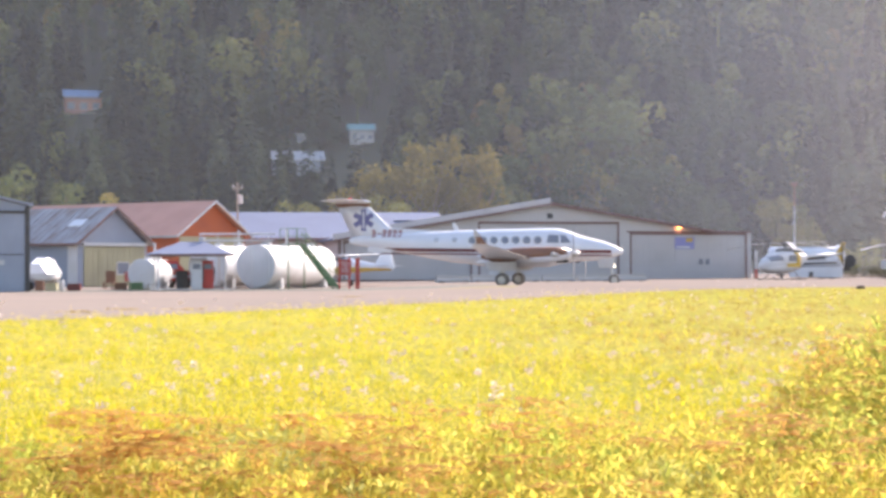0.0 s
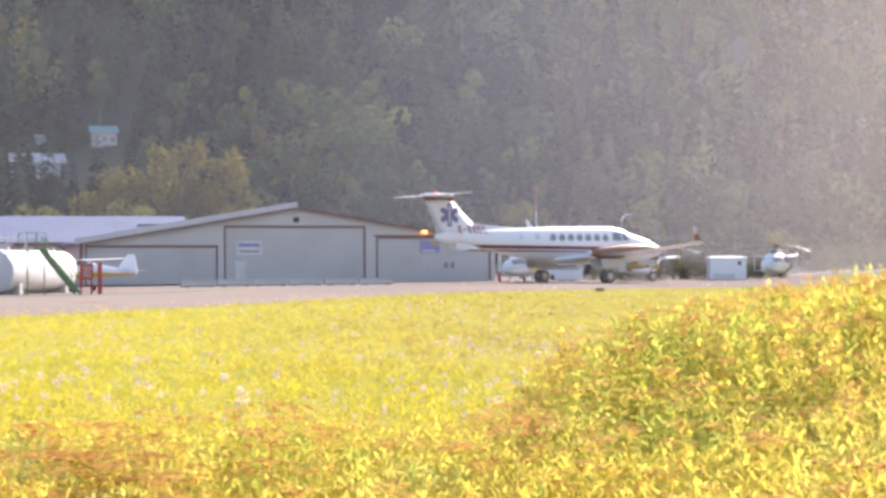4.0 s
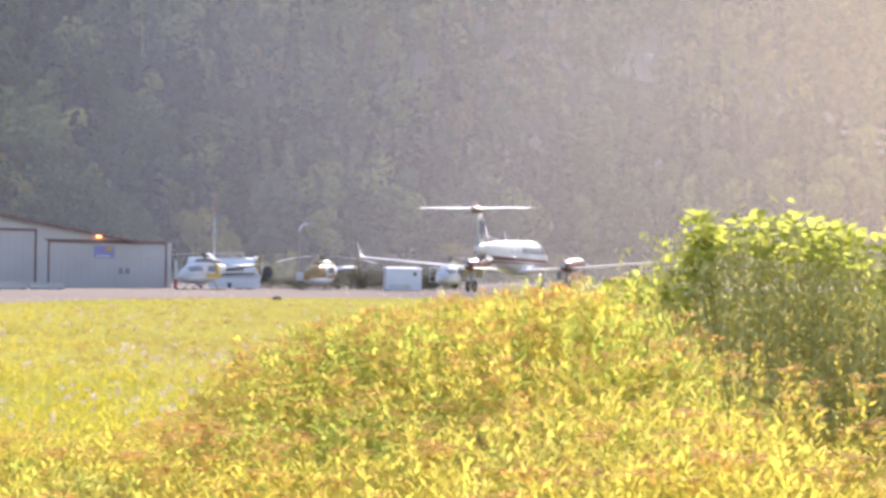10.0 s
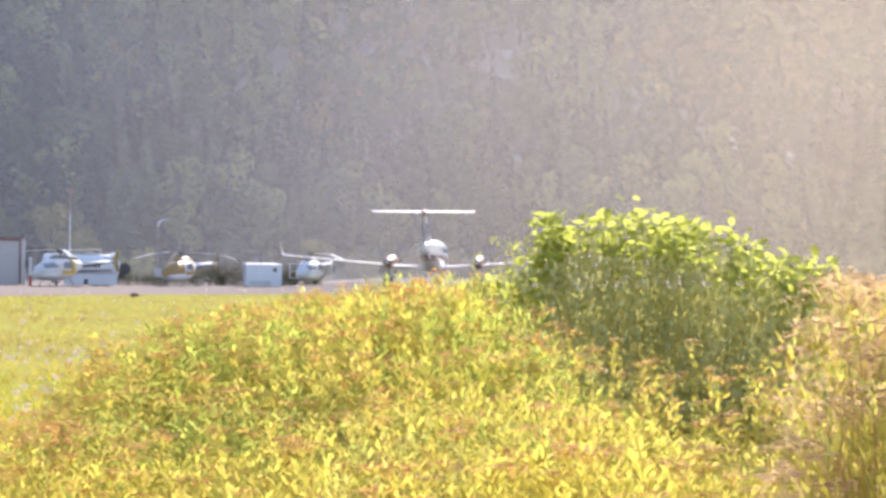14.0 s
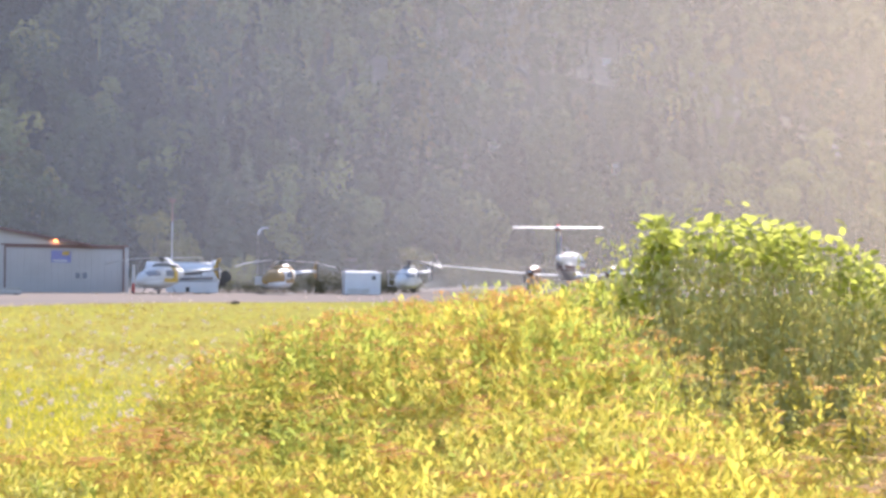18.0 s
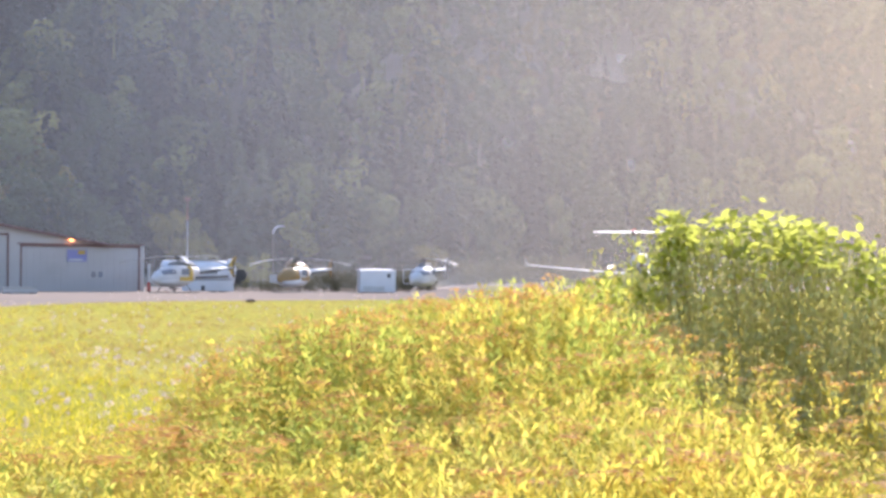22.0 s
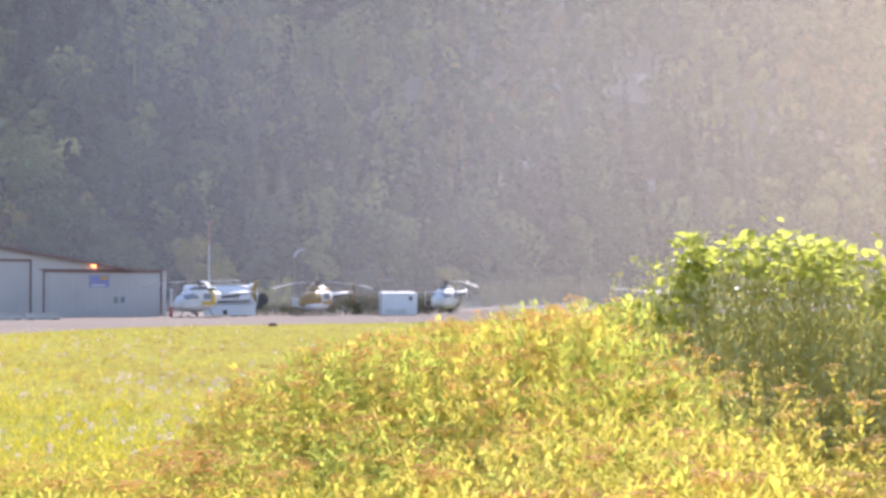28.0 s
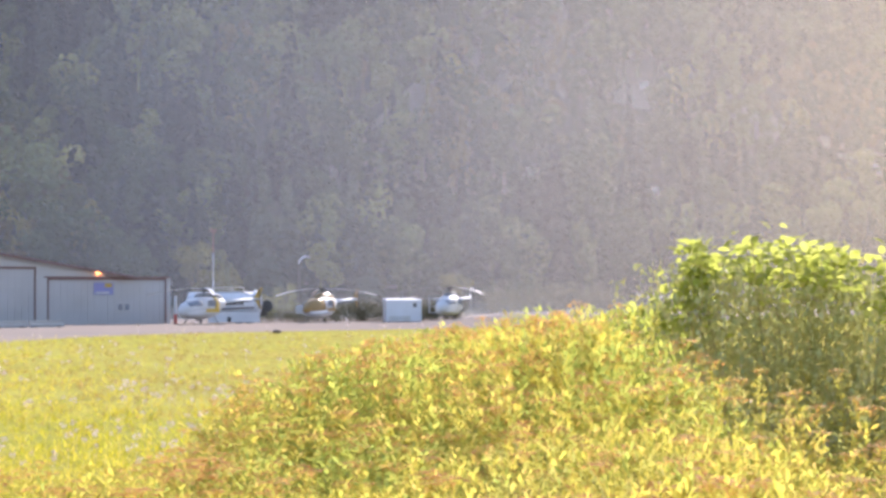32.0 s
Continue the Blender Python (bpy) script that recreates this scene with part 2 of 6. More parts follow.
YELLOW_GREEN = foliage("yellow_green_leaves", [(0.075, 0.082, 0.03), (0.105, 0.105, 0.034), (0.14, 0.125, 0.04)], 0.4, 0.8, 0.1)
GRASS_DULL = foliage("dull_olive_grass", [(0.245, 0.19, 0.05), (0.34, 0.25, 0.065), (0.43, 0.295, 0.085), (0.49, 0.355, 0.17)], 0.5, 0.8, 0, 0.06, [(0.35, 0.55, 0.75, (0.27, 0.25, 0.07))])
GRASS = foliage("dry_green_grass", [(0.34, 0.37, 0.03), (0.52, 0.48, 0.035), (0.68, 0.57, 0.05), (0.72, 0.62, 0.12)], 0.5, 0.8, 0, 0.06, [(0.45, 0.58, 0.75, (0.34, 0.36, 0.05)), (0.16, 0.55, 0.72, (0.72, 0.55, 0.12))])
HERB = foliage("low_herb_leaves", [(0.44, 0.42, 0.03), (0.70, 0.60, 0.03), (0.86, 0.70, 0.05), (0.74, 0.52, 0.22)], 0.55, 0.7, 0, 0.1, [(0.45, 0.58, 0.75, (0.42, 0.38, 0.07))])
WEED = foliage("yellow_green_weed_leaves", [(0.37, 0.42, 0.11), (0.56, 0.54, 0.10), (0.71, 0.61, 0.11), (0.60, 0.41, 0.15)], 0.6, 0.8, 0.35, 0.06, [(1.3, 0.56, 0.7, (0.36, 0.37, 0.14))])
WEED_GREEN = foliage("green_weed_leaves", [(0.32, 0.39, 0.10), (0.46, 0.50, 0.10), (0.58, 0.57, 0.11)], 0.62, 0.8, 0.35)
HEADS = foliage("brown_gold_flower_heads", [(0.50, 0.27, 0.10), (0.62, 0.35, 0.11), (0.74, 0.47, 0.14)], 0.58, 0.7, 0.4)
DRY_HEADS = foliage("pinkish_dry_heads", [(0.50, 0.33, 0.18), (0.62, 0.43, 0.23), (0.72, 0.56, 0.25)], 0.58, 0.8, 0.4)
PALE = foliage("pale_pink_flowers", [(0.70, 0.55, 0.52), (0.75, 0.68, 0.60)], 0.3, 0.7, 0)
LEAF = foliage("broad_green_leaves", [(0.38, 0.425, 0.08), (0.46, 0.485, 0.09), (0.53, 0.53, 0.14)], 0.66, 0.75, 0, 0.04)
# inner leaves coloured paler than the top ones, imitating glare over shade
LEAF_IN = foliage("glare_paled_inner_leaves", [(0.50, 0.50, 0.20), (0.55, 0.53, 0.22), (0.60, 0.53, 0.25)], 0.2, 0.8, 0)
HEDGE = foliage("dark_hedge_leaves", [(0.075, 0.075, 0.047), (0.108, 0.104, 0.056), (0.148, 0.128, 0.066)], 0.25, 0.6, 0.2)


# ---------------------------------------------------------------- mesh helpers
def mesh_of(bm, name, mat, smooth=False):
    me = bpy.data.meshes.new(name)
    bmesh.ops.recalc_face_normals(bm, faces=bm.faces)
    bm.to_mesh(me)
    bm.free()
    me.materials.append(mat)
    if smooth:
        me.shade_smooth()
    return me


def part(name, bm, mat, parent, label="", smooth=False, at=None):
    ob = new(name, mesh_of(bm, name, mat, smooth))
    ob.parent = parent
    if at is not None:
        ob.matrix_basis = at
    if label:
        tagged(ob, label)
    return ob


def thing(name, label, category, m=None, group="", kind=""):
    ob = tagged(new(name), label, category, group, kind)
    if m is not None:
        ob.matrix_basis = m
    return ob


def box(x0, x1, y0, y1, z0, z1, bevel=0.0, bm=None):
    bm = bm or bmesh.new()
    m = Matrix.LocRotScale(((x0 + x1) / 2, (y0 + y1) / 2, (z0 + z1) / 2), None, (abs(x1 - x0), abs(y1 - y0), abs(z1 - z0)))
    r = bmesh.ops.create_cube(bm, size=1.0, matrix=m)
    if bevel:
        edges = {e for v in r["verts"] for e in v.link_edges}
        bmesh.ops.bevel(bm, geom=list(edges), offset=bevel, segments=2, affect="EDGES", clamp_overlap=True)
    return bm


def rod(a, b, r0, r1=None, seg=10, bm=None, caps=True):
    bm = bm or bmesh.new()
    a, b = Vector(a), Vector(b)
    q = (b - a).to_track_quat("Z", "Y").to_matrix().to_4x4()
    bmesh.ops.create_cone(bm, cap_ends=caps, segments=seg, radius1=r0, radius2=r0 if r1 is None else r1, depth=(b - a).length,
                          matrix=Matrix.Translation((a + b) / 2) @ q)
    return bm


def loft(rings, bm=None, caps=True):
    bm = bm or bmesh.new()
    vs = [[bm.verts.new(p) for p in ring] for ring in rings]
    n = len(vs[0])
    for a, b in zip(vs, vs[1:]):
        for i in range(n):
            bm.faces.new((a[i], a[(i + 1) % n], b[(i + 1) % n], b[i]))
    if caps:
        bm.faces.new(vs[0][::-1])
        bm.faces.new(vs[-1])
    return bm


def oval(x, zc, w, h, n=24, power=2.2):
    """A cross-section of a body at x: half width w, half height h."""
    out = []
    for i in range(n):
        a = 2 * math.pi * i / n
        c, s = math.cos(a), math.sin(a)
        out.append((x, w * math.copysign(abs(c) ** (2 / power), c), zc + h * math.copysign(abs(s) ** (2 / power), s)))
    return out


def foil(le, chord, thick, n=7):
    """A wing section: leading edge point, chord backwards along -x, thickness ratio; as (x, y, z) points."""
    x0, y0, z0 = le
    top, low = [], []
    for i in range(n):
        u = (1 - math.cos(math.pi * i / (n - 1))) / 2
        t = thick * chord * 2.6 * (0.2969 * math.sqrt(u) - 0.126 * u - 0.3516 * u * u + 0.2843 * u ** 3 - 0.1015 * u ** 4) * 1.9
        top.append((x0 - u * chord, y0, z0 + t * 0.6 + 0.002))
        low.append((x0 - u * chord, y0, z0 - t * 0.4 - 0.002))
    return top + low[::-1]


def plate(points, thick, axis="y", at=0.0):
    """A flat shape cut from sheet: outline points in two axes, with thickness along the third."""
    bm = bmesh.new()
    def put(u, v, w):
        return {"y": (u, w, v), "x": (w, u, v), "z": (u, v, w)}[axis]
    a = [bm.verts.new(put(u, v, at - thick / 2)) for u, v in points]
    b = [bm.verts.new(put(u, v, at + thick / 2)) for u, v in points]
    bm.faces.new(a)
    bm.faces.new(b[::-1])
    for i in range(len(a)):
        j = (i + 1) % len(a)
        bm.faces.new((a[i], a[j], b[j], b[i]))
    return bm


def soup(name, protos, places, mat, label, category, kind="stuff"):
    """One object from many placed copies: protos are (verts, tris); places are (which, x, y, z, turn, scale, height scale, lean x, lean y)."""
    vs, fs, base = [], [], 0
    places = np.asarray(places, float)
    for k, (pv, pf) in enumerate(protos):
        pl = places[places[:, 0].astype(int) == k]
        if not len(pl):
            continue
        c, s = np.cos(pl[:, 4])[:, None], np.sin(pl[:, 4])[:, None]
        sc, hs = pl[:, 5][:, None], pl[:, 6][:, None]
        x = (c * pv[None, :, 0] - s * pv[None, :, 1]) * sc
        y = (s * pv[None, :, 0] + c * pv[None, :, 1]) * sc
        z = pv[None, :, 2] * hs
        x, y = x + pl[:, 7][:, None] * z + pl[:, 1][:, None], y + pl[:, 8][:, None] * z + pl[:, 2][:, None]
        v = np.stack([x, y, z + pl[:, 3][:, None]], -1).reshape(-1, 3)
        f = (pf[None] + (np.arange(len(pl)) * len(pv))[:, None, None]).reshape(-1, 3) + base
        vs.append(v), fs.append(f)
        base += len(v)
    return tri_object(name, np.concatenate(vs), np.concatenate(fs), mat, label, category, kind)


def tri_mesh(name, v, f, mat):
    me = bpy.data.meshes.new(name)
    me.vertices.add(len(v)), me.loops.add(len(f) * 3), me.polygons.add(len(f))
    me.vertices.foreach_set("co", np.ascontiguousarray(v, np.float32).ravel())
    me.loops.foreach_set("vertex_index", np.ascontiguousarray(f, np.int32).ravel())
    me.polygons.foreach_set("loop_start", np.arange(0, len(f) * 3, 3, dtype=np.int32))
    me.update(calc_edges=True)
    me.materials.append(mat)
    return me


def tri_object(name, v, f, mat, label, category, kind=""):
    return tagged(new(name, tri_mesh(name, v, f, mat)), label, category, "", kind)


def flakes(rows, rng):
    """Leaves: rows of centre (3), along (3), across (3): a folded four-point leaf each."""
    v, f = [], []
    for c, a, b in rows:
        c, a, b = np.array(c), np.array(a), np.array(b)
        up = np.cross(a, b)
        up = up / (np.linalg.norm(up) + 1e-9) * np.linalg.norm(b) * 0.35
        i = len(v)
        v += [c - a, c + b + up, c + a, c - b + up]
        f += [(i, i + 1, i + 2), (i, i + 2, i + 3)]
    return np.array(v), np.array(f)


def merged(*sets):
    v, f, n = [], [], 0
    for a, b in sets:
        v.append(a), f.append(b + n)
        n += len(a)
    return np.concatenate(v), np.concatenate(f)


def spike(h, r, seg=5):
    v = [(r * math.cos(2 * math.pi * i / seg), r * math.sin(2 * math.pi * i / seg), 0) for i in range(seg)] + [(0, 0, h)]
    return np.array(v), np.array([(i, (i + 1) % seg, seg) for i in range(seg)])


# ---------------------------------------------------------------- the lie of the land
def smooth(a, b, x):
    t = min(1.0, max(0.0, (x - a) / (b - a)))
    return t * t * (3 - 2 * t)


HILL_AZ = radians(10)


def land(x, y):
    r, az = math.hypot(x, y), math.degrees(math.atan2(x, y))
    z = 0.0
    if r > 38 and abs(az) < 120:
        z -= (0.6 + 0.12 * (1 - smooth(-3, 2, az))) * smooth(38 + 26 * smooth(-4, 4, az) + 18 * smooth(4, 10, az), 102, r) * (1 - smooth(19.5, 22.5, az)) * smooth(-40, -25, az)
    u = x * math.sin(HILL_AZ) + y * math.cos(HILL_AZ)
    if u > 215:
        w = u - 215
        z += 0.70 * (math.sqrt(w * w + 900) - 30) if u < 620 else 0.70 * (math.sqrt(405 ** 2 + 900) - 30) + 0.05 * (u - 620)
        z += 2.0 * noise.noise((x * 0.02, y * 0.02, 0)) * smooth(0, 60, w)
    if r < 26 and r > 1:
        z += 0.05 * noise.noise((x * 0.35, y * 0.35, 3.1))
    return z


EDGE = [(-90, -110), (-30, -12), (-14, 13), (-6.8, 25.3), (-3.4, 31), (0.2, 37), (4.2, 46), (8.4, 53.5), (13, 57.6), (18, 58.8), (26, 63), (40, 75), (90, 126), (220, 262)]


def beyond_edge(x, y):
    """Metres from the grass onto the tarmac; negative on the grass."""
    best = None
    for (ax, ay), (bx, by) in zip(EDGE, EDGE[1:]):
        dx, dy = bx - ax, by - ay
        t = min(1, max(0, ((x - ax) * dx + (y - ay) * dy) / (dx * dx + dy * dy)))
        px, py = ax + t * dx, ay + t * dy
        d = math.hypot(x - px, y - py)
        if best is None or d < best[0]:
            best = (d, (dx * (y - py) - dy * (x - px)) > 0)
    return best[0] if best[1] else -best[0]


def ground():
    bm = bmesh.new()
    radii = [0.0] + [1.5 * 1.135 ** i for i in range(64)]
    azs = [-180 + 6 * i for i in range(26)] + [-24 + 1.5 * i for i in range(50)] + [51 + 6 * i for i in range(22)]
    azs = sorted(set(a for a in azs if a < 180))
    rows = [[bm.verts.new((r * math.sin(radians(a)), r * math.cos(radians(a)), land(r * math.sin(radians(a)), r * math.cos(radians(a))))) for a in azs] for r in radii[1:]]
    centre = bm.verts.new((0, 0, 0))
    n = len(azs)
    for i in range(n):
        bm.faces.new((centre, rows[0][i], rows[0][(i + 1) % n]))
    for a, b in zip(rows, rows[1:]):
        for i in range(n):
            j = (i + 1) % n
            bm.faces.new((a[i], b[i], b[j], a[j]))
    me = mesh_of(bm, "ground", SOIL, True)
    me.materials.append(FOREST_SOIL)
    for p in me.polygons:
        if p.center.z > 0.8 or p.center.length > 330:
            p.material_index = 1
    tagged(new("ground", me), "yellow-green grassy airfield ground rising into a wooded hillside", "ground", "", "structure")


def tarmac():
    bm = bmesh.new()
    pts = []
    for (ax, ay), (bx, by) in zip(EDGE, EDGE[1:]):
        n = max(1, int(math.hypot(bx - ax, by - ay) / 3))
        pts += [(ax + (bx - ax) * i / n, ay + (by - ay) * i / n) for i in range(n)]
    rows = []
    for k, (x, y) in enumerate(pts):
        wob = 0.35 * noise.noise((x * 0.5, y * 0.5, 9)) + 0.2 * noise.noise((x * 2, y * 2, 5))
        row = []
        for d in [0, 0.3, 3, 8, 14, 20, 26, 32, 38, 44, 50, 56, 62, 70, 80, 92, 106]:
            px, py = x - 0.80 * (d + wob), y + 0.60 * (d + wob)
            row.append(bm.verts.new((px, py, land(px, py) + (0.005 if d == 0 else 0.03))))
        rows.append(row)
    for a, b in zip(rows, rows[1:]):
        for i in range(len(a) - 1):
            bm.faces.new((a[i], a[i + 1], b[i + 1], b[i]))
    tagged(new("runway", mesh_of(bm, "runway", ASPHALT, True)), "sun-bleached pinkish grey asphalt runway and apron", "runway", "", "structure")


ground()
tarmac()


# ---------------------------------------------------------------- buildings
def spot(az, d, z=None):
    x, y = d * math.sin(radians(az)), d * math.cos(radians(az))
    return x, y, (land(x, y) if z is None else z)


def facing(az, d, turn=0.0, z=None):
    """A pose on the ground at that bearing; its -y side faces the middle of the field, turned by some degrees."""
    x, y, g = spot(az, d, z)
    return pose(x, y, g, 0, 0, -az + turn)


def main_hangar():
    h = thing("hangar", "long low taupe metal hangar with maroon trim and three closed doors", "hangar", facing(3.5, 145, 15))
    L, R, PK, D = -18.15, 19.3, 0.55, 26.0
    eave_l, eave_r, peak = 3.45, 4.15, 6.6
    # front wall with the low-pitched gable, built round the three door openings
    doors = [(-17.75, -6.45, 3.28), (-5.9, 6.9, 4.98), (7.9, 18.9, 4.05)]
    def roofline(x):
        return eave_l + (peak - eave_l) * (x - L) / (PK - L) if x < PK else max(eave_r, peak - 0.163 * (x - PK))
    xs = [L, -17.75, -6.45, -5.9, PK, 6.9, 7.9, 15.6, 18.9, R]
    for a, b in zip(xs, xs[1:]):
        low = 0.0
        for d in doors:
            if a >= d[0] - 0.01 and b <= d[1] + 0.01:
                low = d[2]
        part("wall_panel", plate([(a, low), (b, low), (b, roofline(b)), (a, roofline(a))], 0.2, "y", 0.1), CLAD, h)
    part("side_wall", box(L, L + 0.2, 0.2, D, 0, eave_l), CLAD, h)
    part("side_wall", box(R - 0.2, R, 0.2, D, 0, eave_r - 0.1), CLAD, h)
    part("rear_wall", box(L, R, D, D + 0.2, 0, eave_l), CLAD, h)
    for a, b, za, zb, n in ((L - 0.5, PK, eave_l - 0.08, peak, "roof_slope"), (PK, 15.9, peak, peak - 0.163 * 15.35, "roof_slope")):
        bm = bmesh.new()
        q = [bm.verts.new(p) for p in ((a, -0.5, za + 0.03), (b, -0.5, zb + 0.03), (b, D + 0.4, zb + 0.03), (a, D + 0.4, za + 0.03),
                                       (a, -0.5, za + 0.15), (b, -0.5, zb + 0.15), (b, D + 0.4, zb + 0.15), (a, D + 0.4, za + 0.15))]
        for f in ((3, 2, 1, 0), (4, 5, 6, 7), (0, 1, 5, 4), (1, 2, 6, 5), (2, 3, 7, 6), (3, 0, 4, 7)):
            bm.faces.new([q[i] for i in f])
        roof = part(n, bm, ROOF_METAL, h)
        k = 26
        slope = (zb - za) / (b - a)
        for i in range(k):
            x = a + (b - a) * (i + 0.5) / k
            part("roof_rib", box(x - 0.03, x + 0.03, -0.5, D + 0.4, za + slope * (x - a) + 0.14, za + slope * (x - a) + 0.165), ROOF_METAL, roof)
        ln = math.hypot(b - a, zb - za)
        f = part("fascia", box(-ln / 2, ln / 2, -0.06, 0, -0.12, 0.03 if a < PK else 0.1), TRIM, h, "dark maroon fascia board",
                 at=Matrix.Translation(((a + b) / 2, -0.5, (za + zb) / 2 + 0.05)) @ Matrix.Rotation(-math.atan2(zb - za, b - a), 4, "Y"))
        part("rake_flashing", box(-ln / 2, ln / 2, -0.05, 0.01, 0.03, 0.52), ROOF_EDGE, h, "pale roof edge flashing",
             at=Matrix.Translation(((a + b) / 2, -0.5, (za + zb) / 2 + 0.05)) @ Matrix.Rotation(-math.atan2(zb - za, b - a), 4, "Y")) if a < PK else None
    part("parapet", box(7.6, R, -0.06, 0.28, eave_r - 0.02, eave_r + 0.1), TRIM, h)
    part("corner_trim", box(L - 0.05, L + 0.2, -0.05, 0.0, 0, eave_l), TRIM, h, "maroon corner flashing")
    for k, (a, b, top) in enumerate(doors):
        d = part("hangar_door", box(a + 0.12, b - 0.12, 0.06, 0.16, 0.02, top - 0.1), CLAD_DOOR, h, "closed taupe hangar door with a dark frame")
        part("door_frame", box(a, a + 0.14, -0.04, 0.05, 0, top + 0.1), TRIM, d)
        part("door_frame", box(b - 0.14, b, -0.04, 0.05, 0, top + 0.1), TRIM, d)
        part("door_frame", box(a + 0.14, b - 0.14, -0.04, 0.05, top - 0.1, top + 0.1), TRIM, d)
        for z in (0.34, 0.67):
            part("door_seam", box(a + 0.14, b - 0.14, 0.035, 0.06, top * z, top * z + 0.035), CLAD, d)
        n = int((b - a) / 0.6)
        for i in range(1, n):
            x = a + (b - a) * i / n
            part("door_rib", box(x - 0.02, x + 0.02, 0.04, 0.06, 0.05, top - 0.12), CLAD_DOOR, d)
    pd = part("service_door", box(-4.93, -3.95, 0.0, 0.034, 0.04, 2.0), DULL_WHITE, h, "pale service door")
    part("door_handle", rod((-4.1, -0.05, 1.05), (-4.1, -0.05, 1.2), 0.02), DARK, pd)
    s = part("sign_board", box(-4.86, -2.56, -0.04, 0.03, 2.52, 3.74, 0.01), DULL_WHITE, h, "white sign board with blue lettering")
    for i in range(8):
        part("marking_bar", box(-4.55 + i * 0.23, -4.4 + i * 0.23, -0.05, -0.04, 3.22, 3.52), BLUE, s)
    part("marking_bar", box(-4.5, -2.8, -0.05, -0.04, 2.75, 2.9), ROOF_METAL, s)
    s = part("sign_board", box(12.1, 13.9, -0.04, 0.03, 2.66, 3.73, 0.01), FADED_BLUE, h, "faded blue sign with a small yellow emblem")
    part("emblem", box(13.1, 13.75, -0.052, -0.04, 3.3, 3.65), YELLOW, s)
    part("marking_bar", box(12.25, 13.5, -0.052, -0.04, 2.75, 2.9), DULL_WHITE, s)
    for x in (14.3, 14.95):
        w = part("window", box(x, x + 0.45, -0.01, 0.03, 1.28, 1.8), GLASS, h)
        part("window_frame", box(x - 0.06, x, -0.03, 0.03, 1.22, 1.86), DULL_WHITE, w)
        part("window_frame", box(x + 0.45, x + 0.51, -0.03, 0.03, 1.22, 1.86), DULL_WHITE, w)
    part("vent", box(0.3, 0.8, -0.04, 0.0, 5.35, 5.8), DARK, h)
    lamp = part("wall_lamp", box(12.26, 12.66, -0.3, -0.02, 4.7, 4.86, 0.03), DARK, h)
    part("bulb", rod((12.46, -0.18, 4.52), (12.46, -0.18, 4.7), 0.2, 0.15, 12), AMBER, lamp, "glowing amber lamp")


def rear_hangar():
    h = thing("hangar", "long shed with a pale blue metal roof", "hangar", facing(-3.3, 152, 4))
    part("front_wall", box(-10.4, 8.9, 0, 0.2, 0, 3.75), CLAD, h)
    part("side_wall", box(-10.4, -10.2, 0.2, 12, 0, 3.75), CLAD, h)
    part("side_wall", box(8.7, 8.9, 0.2, 12, 0, 3.75), CLAD, h)
    bm = loft([[(-10.8, -0.5, 3.75), (-10.8, 6.0, 6.3), (-10.8, 12.6, 3.75), (-10.8, 12.6, 3.87), (-10.8, 6.0, 6.44), (-10.8, -0.5, 3.87)],
               [(9.2, -0.5, 3.75), (9.2, 6.0, 6.3), (9.2, 12.6, 3.75), (9.2, 12.6, 3.87), (9.2, 6.0, 6.44), (9.2, -0.5, 3.87)]])
    r = part("roof", bm, ROOF_METAL, h, "pale blue standing-seam metal roof")
    for i in range(32):
        x = -10.6 + i * 0.63
        part("roof_rib", loft([[(x, -0.5, 3.87), (x + 0.05, -0.5, 3.87), (x + 0.05, -0.5, 3.885), (x, -0.5, 3.885)],
                               [(x, 6.0, 6.44), (x + 0.05, 6.0, 6.44), (x + 0.05, 6.0, 6.455), (x, 6.0, 6.455)]]), ROOF_METAL, r)
    part("fascia", box(-10.8, 9.2, -0.56, -0.5, 3.65, 3.89), TRIM, h)
    part("roof_vent", box(4.6, 6.8, 3.6, 4.2, 5.4, 5.62), DARK, r)


